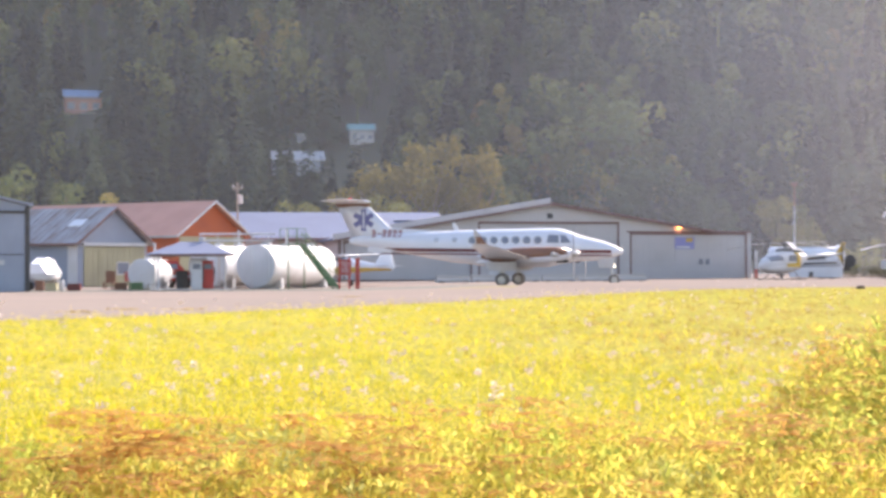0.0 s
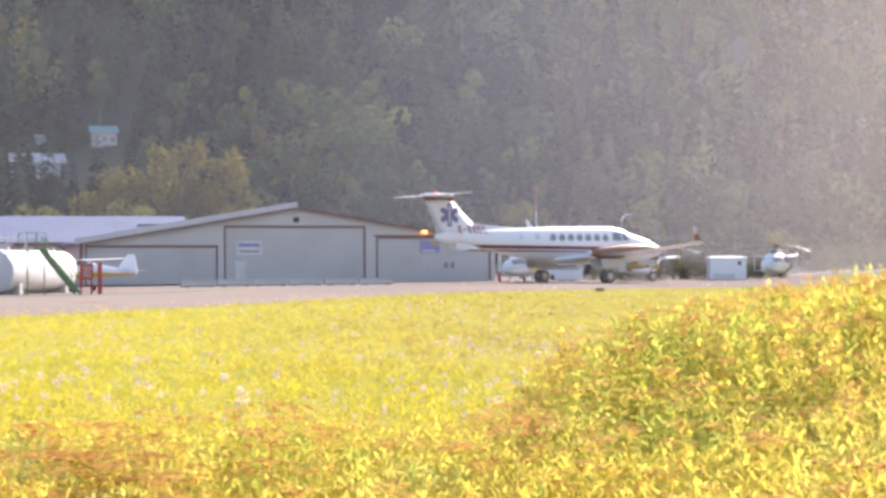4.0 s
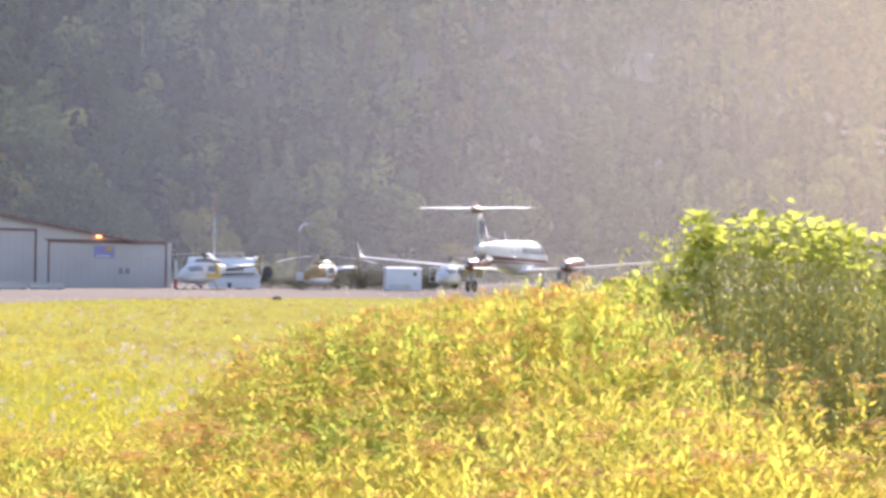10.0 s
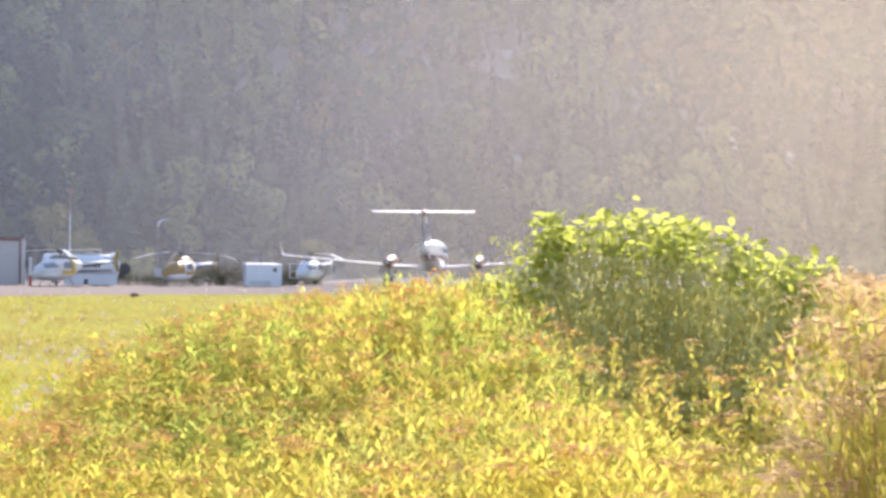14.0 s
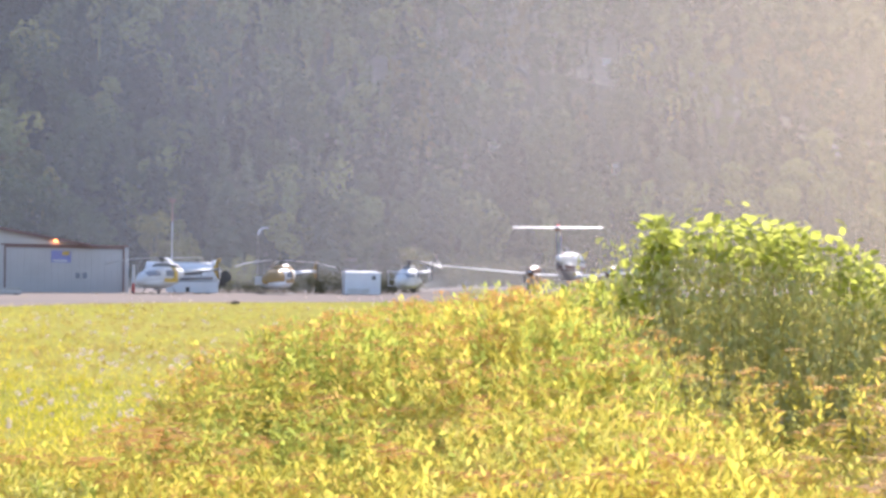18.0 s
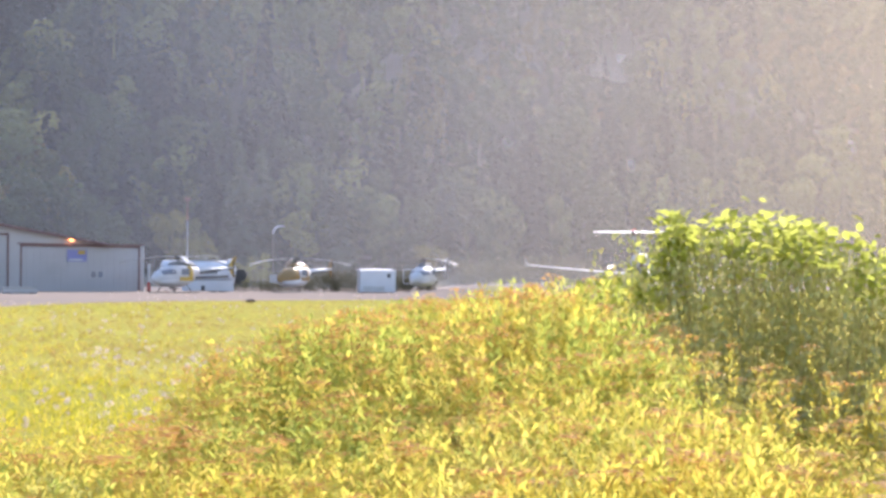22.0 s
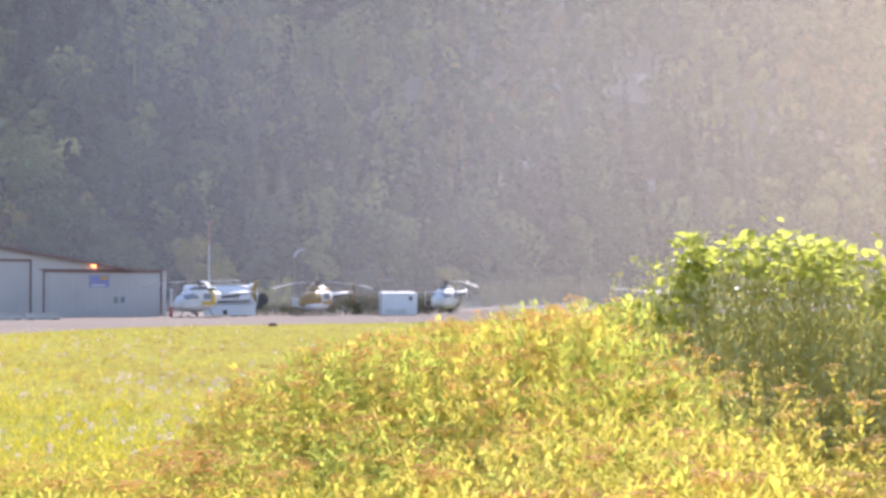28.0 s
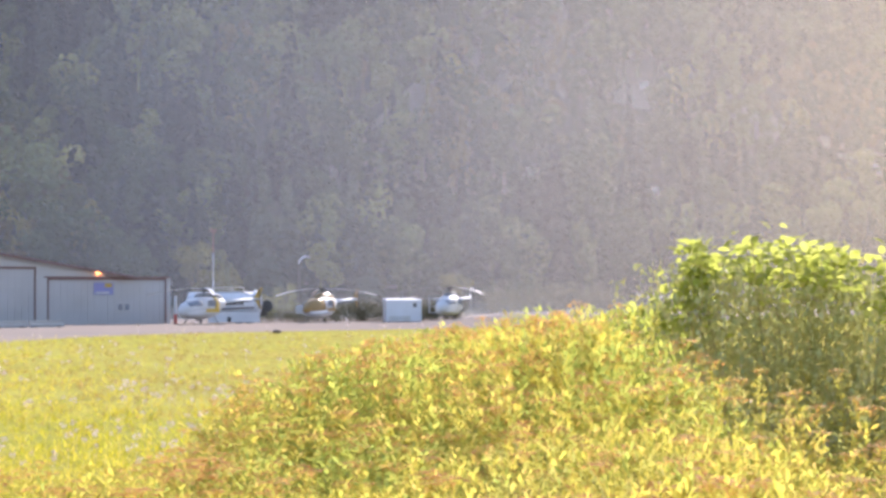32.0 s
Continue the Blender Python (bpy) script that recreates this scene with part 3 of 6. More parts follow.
def gable_house(name, label, m, w, l, wall_h, rise, wall, roof_mat, over=0.5, gable_mat=None, ribs=0, fascia=None):
    """A long building: its ridge runs along x from 0 to -l; the gable end at x = 0 spans y from 0 to w."""
    h = thing(name, label, "building", m)
    part("front_wall", box(-l, 0, 0, 0.2, 0, wall_h), wall, h)
    part("rear_wall", box(-l, 0, w - 0.2, w, 0, wall_h), wall, h)
    for x, n in ((0, "gable_wall"), (-l + 0.2, "gable_wall")):
        part(n, plate([(0.2, 0), (w - 0.2, 0), (w - 0.2, wall_h), (w / 2, wall_h + rise), (0.2, wall_h)], 0.2, "x", x - 0.1), gable_mat or wall, h)
    k = rise / (w / 2)
    for s in (0, 1):
        ya, yb = (-over, w / 2) if s == 0 else (w + over, w / 2)
        za, zb = wall_h - k * over, wall_h + rise
        bm = loft([[(x, ya, za + 0.04), (x, yb, zb + 0.04), (x, yb, zb + 0.2), (x, ya, za + 0.2)] for x in (-l - 0.3, over)])
        r = part("roof_slope", bm, roof_mat, h)
        if s == 0:
            for i in range(ribs):
                x = -l + l * (i + 0.5) / ribs
                part("roof_rib", loft([[(x, ya, za + 0.19), (x + 0.06, ya, za + 0.19), (x + 0.06, ya, za + 0.25), (x, ya, za + 0.25)],
                                       [(x, yb, zb + 0.19), (x + 0.06, yb, zb + 0.19), (x + 0.06, yb, zb + 0.25), (x, yb, zb + 0.25)]]), roof_mat, r)
        part("barge_board", loft([[(over, ya, za + 0.03), (over, yb, zb + 0.03), (over, yb, zb + 0.21), (over, ya, za + 0.21)],
                                  [(over + 0.06, ya, za + 0.03), (over + 0.06, yb, zb + 0.03), (over + 0.06, yb, zb + 0.21), (over + 0.06, ya, za + 0.21)]]),
             fascia or DULL_WHITE, h)
        part("eave_board", box(-l - 0.3, over, min(ya, ya + (0.06 if s else -0.06)), max(ya, ya + (0.06 if s else -0.06)), za + 0.03, za + 0.2), fascia or CONCRETE, h)
    return h


def left_buildings():
    # orange-red building with a faded roof: near eave corner, then the gable runs back
    x, y, g = spot(-9.17, 132)
    red = gable_house("red_building", "orange-red sided building with a faded pink-red roof", pose(x, y, g, 0, 0, -35), 8.0, 21, 3.9, 2.58, WALL_RED, ROOF_RED, 0.5, WALL_RED, 0)
    part("gable_lower_wall", box(-0.0, 0.06, 0.25, 7.75, 0.1, 3.75), WALL_TAN, red, "pale lower gable cladding")
    x, y, g = spot(-12.5, 112)
    blue = gable_house("shed", "blue-grey shed with a rust-streaked metal roof and tan doors", pose(x, y, g, 0, 0, -36.5), 6.2, 11, 3.05, 2.2, WALL_BLUE, ROOF_RUST, 0.4, WALL_BLUE, 16, TRIM)
    for a, b in ((0.5, 1.7), (1.75, 5.9)):
        d = part("sliding_door", box(0.0, 0.1, a, b, 0.05, 2.75), WALL_TAN, blue, "tan sliding door")
        for k in range(int((b - a) / 0.5)):
            part("batten", box(0.1, 0.12, a + 0.25 + k * 0.5, a + 0.29 + k * 0.5, 0.08, 2.72), WALL_TAN, d)
    part("door_track", box(0.0, 0.25, 0.3, 6.0, 2.8, 3.0), DULL_WHITE, blue, "white door track cover")
    part("skylight", loft([[(-2.4, 1.2, 4.07), (-2.4, 1.8, 4.50), (-2.4, 1.8, 4.60), (-2.4, 1.2, 4.17)], [(-1.0, 1.2, 4.07), (-1.0, 1.8, 4.50), (-1.0, 1.8, 4.60), (-1.0, 1.2, 4.17)]]), WHITE, blue, "white rooflight sheet")
    win = part("window", box(0.1, 0.13, 3.4, 4.4, 0.9, 1.65), GLASS, blue)
    for a, b, c, d in ((3.34, 3.4, 0.84, 1.71), (4.4, 4.46, 0.84, 1.71), (3.4, 4.4, 0.84, 0.9), (3.4, 4.4, 1.65, 1.71)):
        part("window_frame", box(0.1, 0.15, a, b, c, d), DULL_WHITE, win)
    part("corner_panel", box(-0.95, -0.03, -0.04, -0.003, 0.0, 3.0), DULL_WHITE, blue, "pale corner panel")
    g = thing("hangar", "grey-blue metal hangar corner with dark edge trim", "hangar", facing(-14.1, 92, 6))
    part("front_wall", plate([(-14, 0), (0, 0), (0, 4.68), (-7, 6.3), (-14, 4.68)], 0.25, "y", 0.125), WALL_BLUE, g)
    part("side_wall", box(-0.25, 0, 0.25, 14, 0, 4.66), WALL_BLUE, g)
    part("door_rail", box(-13, -0.1, -0.1, 0.0, 4.28, 4.42), DARK, g)
    for a, b in ((0.2, -7.02), (-14.2, -6.98)):
        part("roof_slope", loft([[(x, y, z) for x, z in ((a, 4.68), (b, 6.32), (b, 6.42), (a, 4.8))] for y in (-0.25, 14.2)]), WALL_BLUE, g)
    part("corner_trim", box(-0.22, 0.04, -0.05, 0.0, 0, 4.66), DARK, g)
    part("wall_seam", box(-14, -0.3, -0.03, 0.0, 2.02, 2.08), DARK, g)
    part("sign_board", box(-1.9, -1.3, -0.06, 0, 1.5, 1.75), DULL_WHITE, g)


def verge_strip():
    """Dark grey verge between the runway and the buildings."""
    bm = bmesh.new()
    rows = []
    for i in range(70):
        az = -20 + i * 0.36
        a, b = 88 + 0.5 * noise.noise((az, 0, 1)), 100 + 8 * smooth(-6, 2, az)
        rows.append([bm.verts.new((r * math.sin(radians(az)), r * math.cos(radians(az)), land(r * math.sin(radians(az)), r * math.cos(radians(az))) + 0.045)) for r in (a, a + 3, (a + b) / 2, b)])
    for p, q in zip(rows, rows[1:]):
        for i in range(3):
            bm.faces.new((p[i], q[i], q[i + 1], p[i + 1]))
    tagged(new("verge", mesh_of(bm, "verge", DARK_VERGE, True)), "dark grey verge before the fuel tanks and sheds", "verge", "", "structure")


verge_strip()
main_hangar()
rear_hangar()
left_buildings()


# ---------------------------------------------------------------- the twin turboprop
def aeroplane():
    p = thing("aeroplane", "white twin-engine turboprop with maroon stripes and blue star on its fin", "aeroplane", pose(3.2, 79.5, 0.03))
    # body: x forward, sections (x, middle height, half width, half height)
    secs = [(5.45, 1.62, 0.03, 0.03), (5.3, 1.63, 0.16, 0.15), (5.0, 1.66, 0.31, 0.29), (4.5, 1.70, 0.45, 0.43), (3.9, 1.74, 0.56, 0.54), (3.35, 1.80, 0.64, 0.62),
            (2.95, 1.86, 0.69, 0.74), (2.6, 1.88, 0.72, 0.83), (2.2, 1.89, 0.74, 0.87), (1.5, 1.88, 0.75, 0.88), (0.0, 1.86, 0.75, 0.88), (-1.5, 1.86, 0.75, 0.86),
            (-2.7, 1.90, 0.70, 0.78), (-4.0, 1.98, 0.59, 0.64), (-5.3, 2.08, 0.45, 0.49), (-6.7, 2.17, 0.30, 0.33), (-7.6, 2.20, 0.18, 0.22), (-8.05, 2.21, 0.07, 0.10)]
    part("fuselage", loft([oval(*s, n=28, power=2.3) for s in secs]), WHITE, p, smooth=True)
    def skin(x, z, out=0.006):
        for (xa, ca, wa, ha), (xb, cb, wb, hb) in zip(secs, secs[1:]):
            if xb <= x <= xa:
                t = (xa - x) / (xa - xb)
                c, w, h = ca + t * (cb - ca), wa + t * (wb - wa), ha + t * (hb - ha)
                k = min(1.0, abs((z - c) / h))
                return w * (1 - k ** 2.3) ** (1 / 2.3) + out
        return 0.0
    def band(name, xs, low, high, mat, label=""):
        for side in (-1, 1):
            bm = bmesh.new()
            n = 4
            rows = []
            for x in xs:
                lo, hi = low(x), high(x)
                rows.append([bm.verts.new((x, side * skin(x, lo + (hi - lo) * k / n), lo + (hi - lo) * k / n)) for k in range(n + 1)])
            for a, b in zip(rows, rows[1:]):
                for i in range(n):
                    bm.faces.new((a[i], a[i + 1], b[i + 1], b[i]))
            part(name, bm, mat, p, label, True)
    steps = [4.9 - 0.3 * i for i in range(39)]
    band("stripe", steps, lambda x: 1.60 - 0.012 * x, lambda x: 1.76 - 0.012 * x, MAROON, "maroon side stripe")
    band("stripe", steps, lambda x: 1.46 - 0.012 * x, lambda x: 1.53 - 0.012 * x, MAROON, "thin maroon stripe")
    # cabin windows
    for i in range(7):
        xw = -1.76 + i * 0.53
        for side in (-1, 1):
            y = side * skin(xw, 2.17, 0.0)
            w = part("cabin_window", rod((xw, y - side * 0.05, 2.17), (xw, y + side * 0.012, 2.19), 0.17, seg=18), GLASS, p)
            w.data.shade_flat()
            part("window_ring", loft([[(xw + r * math.cos(a), y + side * o, 2.18 + r * math.sin(a)) for a in [2 * math.pi * k / 18 for k in range(18)]]
                                      for r, o in ((0.17, 0.018), (0.21, 0.016), (0.22, 0.0))], caps=False), SILVER, w, smooth=True)
    for xw in (-3.55, -2.65):
        for side in (-1, 1):
            y = side * skin(xw, 2.2, 0.0)
            part("tinted_window", rod((xw, y - side * 0.05, 2.2), (xw, y + side * 0.008, 2.22), 0.13, seg=14), SILVER, p)
    def pane(name, quad):
        a, b, c, d = [np.array(q) for q in quad]
        n = 6
        for side in (-1, 1):
            bm = bmesh.new()
            rows = []
            for i in range(n + 1):
                u = i / n
                lo, hi = a + (b - a) * u, d + (c - d) * u
                pts = [lo + (hi - lo) * k / n for k in range(n + 1)]
                rows.append([bm.verts.new((x, side * skin(x, z, 0.012), z)) for x, z in pts])
            for p0, p1 in zip(rows, rows[1:]):
                for k in range(n):
                    bm.faces.new((p0[k], p1[k], p1[k + 1], p0[k + 1]))
            part(name, bm, GLASS, p, smooth=True)
    pane("cockpit_window", [(1.85, 2.06), (2.44, 2.04), (2.40, 2.42), (1.92, 2.44)])
    pane("windscreen", [(2.52, 2.05), (3.02, 2.06), (2.74, 2.38), (2.5, 2.44)])
    # tail: fin with its long dorsal fillet, tailplane on top
    part("fin", loft([[(x, y * t, z) for x, y in ((le, 0), (le - 0.25 * ch, 0.5), (le - 0.6 * ch, 0.45), (le - ch, 0), (le - 0.6 * ch, -0.45), (le - 0.25 * ch, -0.5))]
                          for le, ch, t, z in ((-5.35, 2.55, 0.22, 2.1), (-5.75, 2.3, 0.2, 2.7), (-6.55, 1.85, 0.17, 3.4), (-7.12, 1.55, 0.15, 3.98))]), WHITE, p, smooth=True)
    part("dorsal_fillet", plate([(-2.8, 2.6), (-5.9, 2.83), (-6.2, 2.2), (-5.1, 2.2)], 0.07), WHITE, p)
    part("fin_cap", box(-8.72, -7.0, -0.09, 0.09, 3.88, 4.03, 0.03), BROWN, p, "brown fin cap")
    part("tail_bullet", loft([oval(x, 4.13, r, r * 0.8, 12) for x, r in ((-6.95, 0.02), (-7.2, 0.1), (-7.9, 0.13), (-8.5, 0.11), (-8.9, 0.02))]), WHITE, p, smooth=True)
    part("tail_beacon", rod((-8.0, 0, 4.21), (-8.0, 0, 4.29), 0.05, 0.03), BEACON, p, "red tail beacon")
    trim = Matrix.Translation((-7.9, 0, 4.13)) @ Matrix.Rotation(radians(-4), 4, "Y") @ Matrix.Translation((7.9, 0, -4.13))
    for s in (-1, 1):
        t = part("tailplane", loft([foil((-7.2, 0, 4.13), 1.35, 0.10), foil((-7.75, s * 2.78, 4.15), 0.88, 0.09)]), DULL_WHITE, p, at=trim)
        part("elevator", loft([foil((-8.25, s * 0.2, 4.122), 0.5, 0.05), foil((-8.42, s * 2.7, 4.141), 0.36, 0.05)]), DULL_WHITE, p, at=trim)
    for s in (-1, 1):
        part("ventral_fin", plate([(-5.5, 1.74), (-7.0, 1.95), (-7.1, 1.7), (-6.6, 1.55)], 0.04, "y", s * 0.22), WHITE, p)
        # star: six arms of three crossed bars, and a pale rod
        e = part("star_emblem", box(-0.125, 0.125, -0.006, 0.006, -0.54, 0.54), STAR_BLUE, p, "blue six-pointed star", at=Matrix.Translation((-7.3, s * 0.105, 3.22)) @ Matrix.Rotation(0.0, 4, "Y"))
        for a in (60, 120):
            part("star_arm", box(-0.125, 0.125, -0.006, 0.006, -0.54, 0.54), STAR_BLUE, e, at=Matrix.Rotation(radians(a), 4, "Y") @ Matrix.Translation((0, s * 0.002, 0)))
        part("star_rod", box(-0.035, 0.035, -0.009, 0.009, -0.44, 0.44), WHITE, e, at=Matrix.Translation((0, s * 0.004, 0)))
        for i in range(6):
            x0, w0, lo, hi = -6.86 + i * 0.265, 0.19, 2.36, 2.74
            if i == 1:
                lo, hi = 2.5, 2.57
            bm = bmesh.new()
            grid = [[bm.verts.new((x, s * max(0.128, skin(x, z, 0.012)), z)) for z in [lo + (hi - lo) * k / 4 for k in range(5)]] for x in (x0, x0 + w0 / 2, x0 + w0)]
            for a, b in zip(grid, grid[1:]):
                for k in range(4):
                    bm.faces.new((a[k], a[k + 1], b[k + 1], b[k]))
            part("marking_bar", bm, MAROON_FADED, p)
    # wings, engines, winglets
    for s in (-1, 1):
        w = part("wing", loft([foil((1.55, s * 0.5, 1.16), 2.35, 0.15), foil((1.45, s * 2.6, 1.27), 2.1, 0.14), foil((0.58, s * 8.8, 1.81), 0.98, 0.12)]), WHITE, p)
        part("flap", loft([foil((-0.28, s * 0.9, 1.17), 0.5, 0.09), foil((-0.15, s * 5.0, 1.47), 0.42, 0.09)]), DULL_WHITE, p, smooth=True)
        part("deice_boot", loft([foil((1.37, s * 3.3, 1.34), 0.12, 0.5), foil((0.61, s * 8.7, 1.805), 0.07, 0.6)]), DARK, w, smooth=True)
        part("winglet", loft([foil((0.56, s * 8.8, 1.81), 0.92, 0.07), foil((0.17, s * 8.9, 1.96), 0.36, 0.07), foil((-0.14, s * 9.04, 2.54), 0.13, 0.07)]), DULL_WHITE, p, "pale winglet, its outer face coloured brown for shade")
        # brown plate puts the shade of the winglet's outer side into colour
        part("winglet_shade", plate([(0.36, 1.95), (0.25, 2.03), (-0.13, 2.52), (-0.24, 2.52), (-0.14, 2.1), (-0.16, 1.95)], 0.008, "y", 0.0), BROWN, p, "outer winglet face coloured brown for its shade", at=Matrix.Translation((0, s * 8.96, -0.03)))
        nx = [(3.25, 1.52, 0.17, 0.17), (3.1, 1.5, 0.27, 0.26), (2.5, 1.46, 0.36, 0.36), (1.6, 1.42, 0.4, 0.4), (0.6, 1.40, 0.38, 0.38), (-0.4, 1.40, 0.26, 0.26), (-1.2, 1.42, 0.05, 0.05)]
        nac = part("engine_nacelle", loft([[(x, y + s * 2.62, z) for x, y, z in oval(*q, n=20)] for q in nx]), WHITE, p, smooth=True)
        # brown swoosh, carried on as brown all round the nacelle's rear end
        part("nacelle_swoosh", loft([[(x, y + s * 2.62, z) for x, y, z in oval(*q, n=28)] for q in ((3.08, 1.56, 0.285, 0.20), (2.5, 1.54, 0.382, 0.31), (1.6, 1.48, 0.412, 0.37), (0.6, 1.42, 0.393, 0.385), (-0.4, 1.40, 0.272, 0.272), (-1.0, 1.415, 0.115, 0.115))]), BROWN, nac, "brown swoosh and brown rear end of the nacelle", True)
        part("air_intake", box(2.4, 3.15, s * 2.62 - 0.18, s * 2.62 + 0.18, 1.1, 1.24, 0.05), DARK, nac)
        for q in (-1, 1):
            part("exhaust_stack", rod((2.65, s * 2.62 + q * 0.3, 1.45), (2.4, s * 2.62 + q * 0.52, 1.5), 0.1, 0.11), SILVER, nac)
        pr = new("propeller")
        pr.parent = p
        tagged(pr, "turning four-blade propeller")
        pr.matrix_basis = pose(3.32, s * 2.62, 1.52)
        PROPS.append(pr)
        part("spinner", loft([oval(x, 0, r, r, 14, 2.0) for x, r in ((-0.06, 0.19), (0.1, 0.17), (0.28, 0.1), (0.38, 0.015))]), SILVER, pr, smooth=True)
        for k in range(4):
            part("blade", loft([[(0.05, -0.05, 0.1), (0.03, 0.05, 0.1), (0.01, 0.05, 0.1), (0.03, -0.05, 0.1)], [(0.06, -0.07, 0.6), (0.02, 0.07, 0.6), (0.0, 0.07, 0.6), (0.04, -0.07, 0.6)],
                                [(0.05, -0.07, 1.3), (0.04, 0.07, 1.3), (0.03, 0.07, 1.3), (0.04, -0.07, 1.3)]]), BLADE, pr, at=Matrix.Rotation(radians(90 * k), 4, "X"))
        # main gear: strut, doors and twin wheels
        part("gear_leg", rod((0.1, s * 2.62, 1.2), (0.0, s * 2.62, 0.34), 0.06), SILVER, p)
        part("gear_brace", rod((-0.6, s * 2.62, 1.15), (0.0, s * 2.62, 0.6), 0.035), SILVER, p)
        for q in (-1, 1):
            part("gear_door", plate([(0.75, 1.15), (-0.75, 1.15), (-0.6, 0.72), (0.6, 0.72)], 0.03, "y", s * 2.62 + q * 0.42), DULL_WHITE, p)
            wheel(p, (0.0, s * 2.62 + q * 0.19, 0.31), 0.31, 0.17)
    part("nose_leg", rod((4.75, 0, 1.3), (5.0, 0, 0.26), 0.05), SILVER, p)
    part("nose_door", plate([(4.2, 1.24), (5.0, 1.3), (4.95, 0.85), (4.3, 0.85)], 0.03, "y", 0.22), DULL_WHITE, p)
    part("nose_door", plate([(4.2, 1.24), (5.0, 1.3), (4.95, 0.85), (4.3, 0.85)], 0.03, "y", -0.22), DULL_WHITE, p)
    part("landing_lamp", rod((4.98, 0.1, 0.95), (5.03, 0.1, 0.95), 0.045, seg=12), LANDING, p, "lit landing lamp")
    wheel(p, (5.0, 0, 0.27), 0.27, 0.16)
    part("blade_antenna", plate([(-2.75, 2.6), (-2.45, 2.6), (-2.75, 3.05), (-2.9, 3.05)], 0.03), WHITE, p)
    part("wing_root_fairing", loft([oval(x, 1.14, w, h, 16) for x, w, h in ((2.6, 0.1, 0.06), (1.8, 0.72, 0.24), (0.0, 0.85, 0.27), (-1.4, 0.6, 0.2), (-2.2, 0.1, 0.05))]), WHITE, p, smooth=True)
    return p


def wheel(parent, at, r, width):
    w = new("wheel")
    w.parent = parent
    w.matrix_basis = pose(*at)
    WHEELS.append((w, at, r))
    n = 22
    ring = [[(rr * math.cos(a), y, rr * math.sin(a)) for a in [2 * math.pi * k / n for k in range(n)]]
            for rr, y in ((r * 0.55, -width / 2), (r * 0.92, -width / 2), (r, -width * 0.3), (r, width * 0.3), (r * 0.92, width / 2), (r * 0.55, width / 2))]
    part("tyre", loft(ring, caps=False), TYRE, w, smooth=True)
    part("rim", rod((0, -width * 0.42, 0), (0, width * 0.42, 0), r * 0.56, seg=18), SILVER, w)
    for k in range(5):
        a = 2 * math.pi * k / 5
        part("hub_hole", rod((r * 0.36 * math.cos(a), -width * 0.44, r * 0.36 * math.sin(a)), (r * 0.36 * math.cos(a), width * 0.44, r * 0.36 * math.sin(a)), r * 0.09, seg=8), DARK, w)


PROPS, WHEELS = [], []
PLANE = aeroplane()


# ---------------------------------------------------------------- things on the apron
def fuel_tank(m, label, length=9.0, r=1.25, group="fuel tanks"):
    """A horizontal tank: its axis runs along +y from the near end; the ground is at z = 0."""
    t = thing("fuel_tank", label, "fuel tank", m, group)
    zc = r + 0.14
    n = 36
    rings = [[(rr * math.cos(a), y, zc + rr * math.sin(a)) for a in [2 * math.pi * k / n for k in range(n)]]
             for rr, y in ((r, 0.0), (r, length - 0.04), (r * 0.88, length + 0.1), (r * 0.5, length + 0.25), (0.02, length + 0.3))]
    part("shell", loft(rings, caps=False), DULL_WHITE, t, "white painted steel shell", True)
    part("end_cap", loft([[(rr * math.cos(a), y, zc + rr * math.sin(a)) for a in [2 * math.pi * k / n for k in range(n)]] for rr, y in ((r + 0.02, 0.05), (r + 0.02, -0.05), (r * 0.97, -0.07), (r * 0.5, -0.085), (0.02, -0.09))], caps=False), END_CAP, t, "flat end plate of the tank, its white tinted for shade")
    part("weld_rim", loft([[((r + 0.035) * math.cos(a), y, zc + (r + 0.035) * math.sin(a)) for a in [2 * math.pi * k / n for k in range(n)]] for y in (-0.03, 0.02)], caps=False), DULL_WHITE, t)
    for y in (0.05, length * 0.33, length * 0.66, length - 0.05):
        part("weld_ring", loft([[((r + 0.015) * math.cos(a), yy, zc + (r + 0.015) * math.sin(a)) for a in [2 * math.pi * k / n for k in range(n)]] for yy in (y - 0.03, y + 0.03)], caps=False), DULL_WHITE, t)
    for y in (1.2, length - 1.4):
        part("saddle", box(-r * 0.85, r * 0.85, y, y + 0.45, -0.02, zc - r * 0.55, 0.02), DULL_WHITE, t)
    for y in (1.5, length * 0.5, length - 1.2):
        part("manhole", rod((0, y, zc + r - 0.05), (0, y, zc + r + 0.16), 0.28, seg=16), DULL_WHITE, t)
    part("vent_pipe", rod((0.25, length * 0.42, zc + r - 0.05), (0.25, length * 0.42, zc + r + 1.0), 0.07, seg=8), DULL_WHITE, t)
    return t


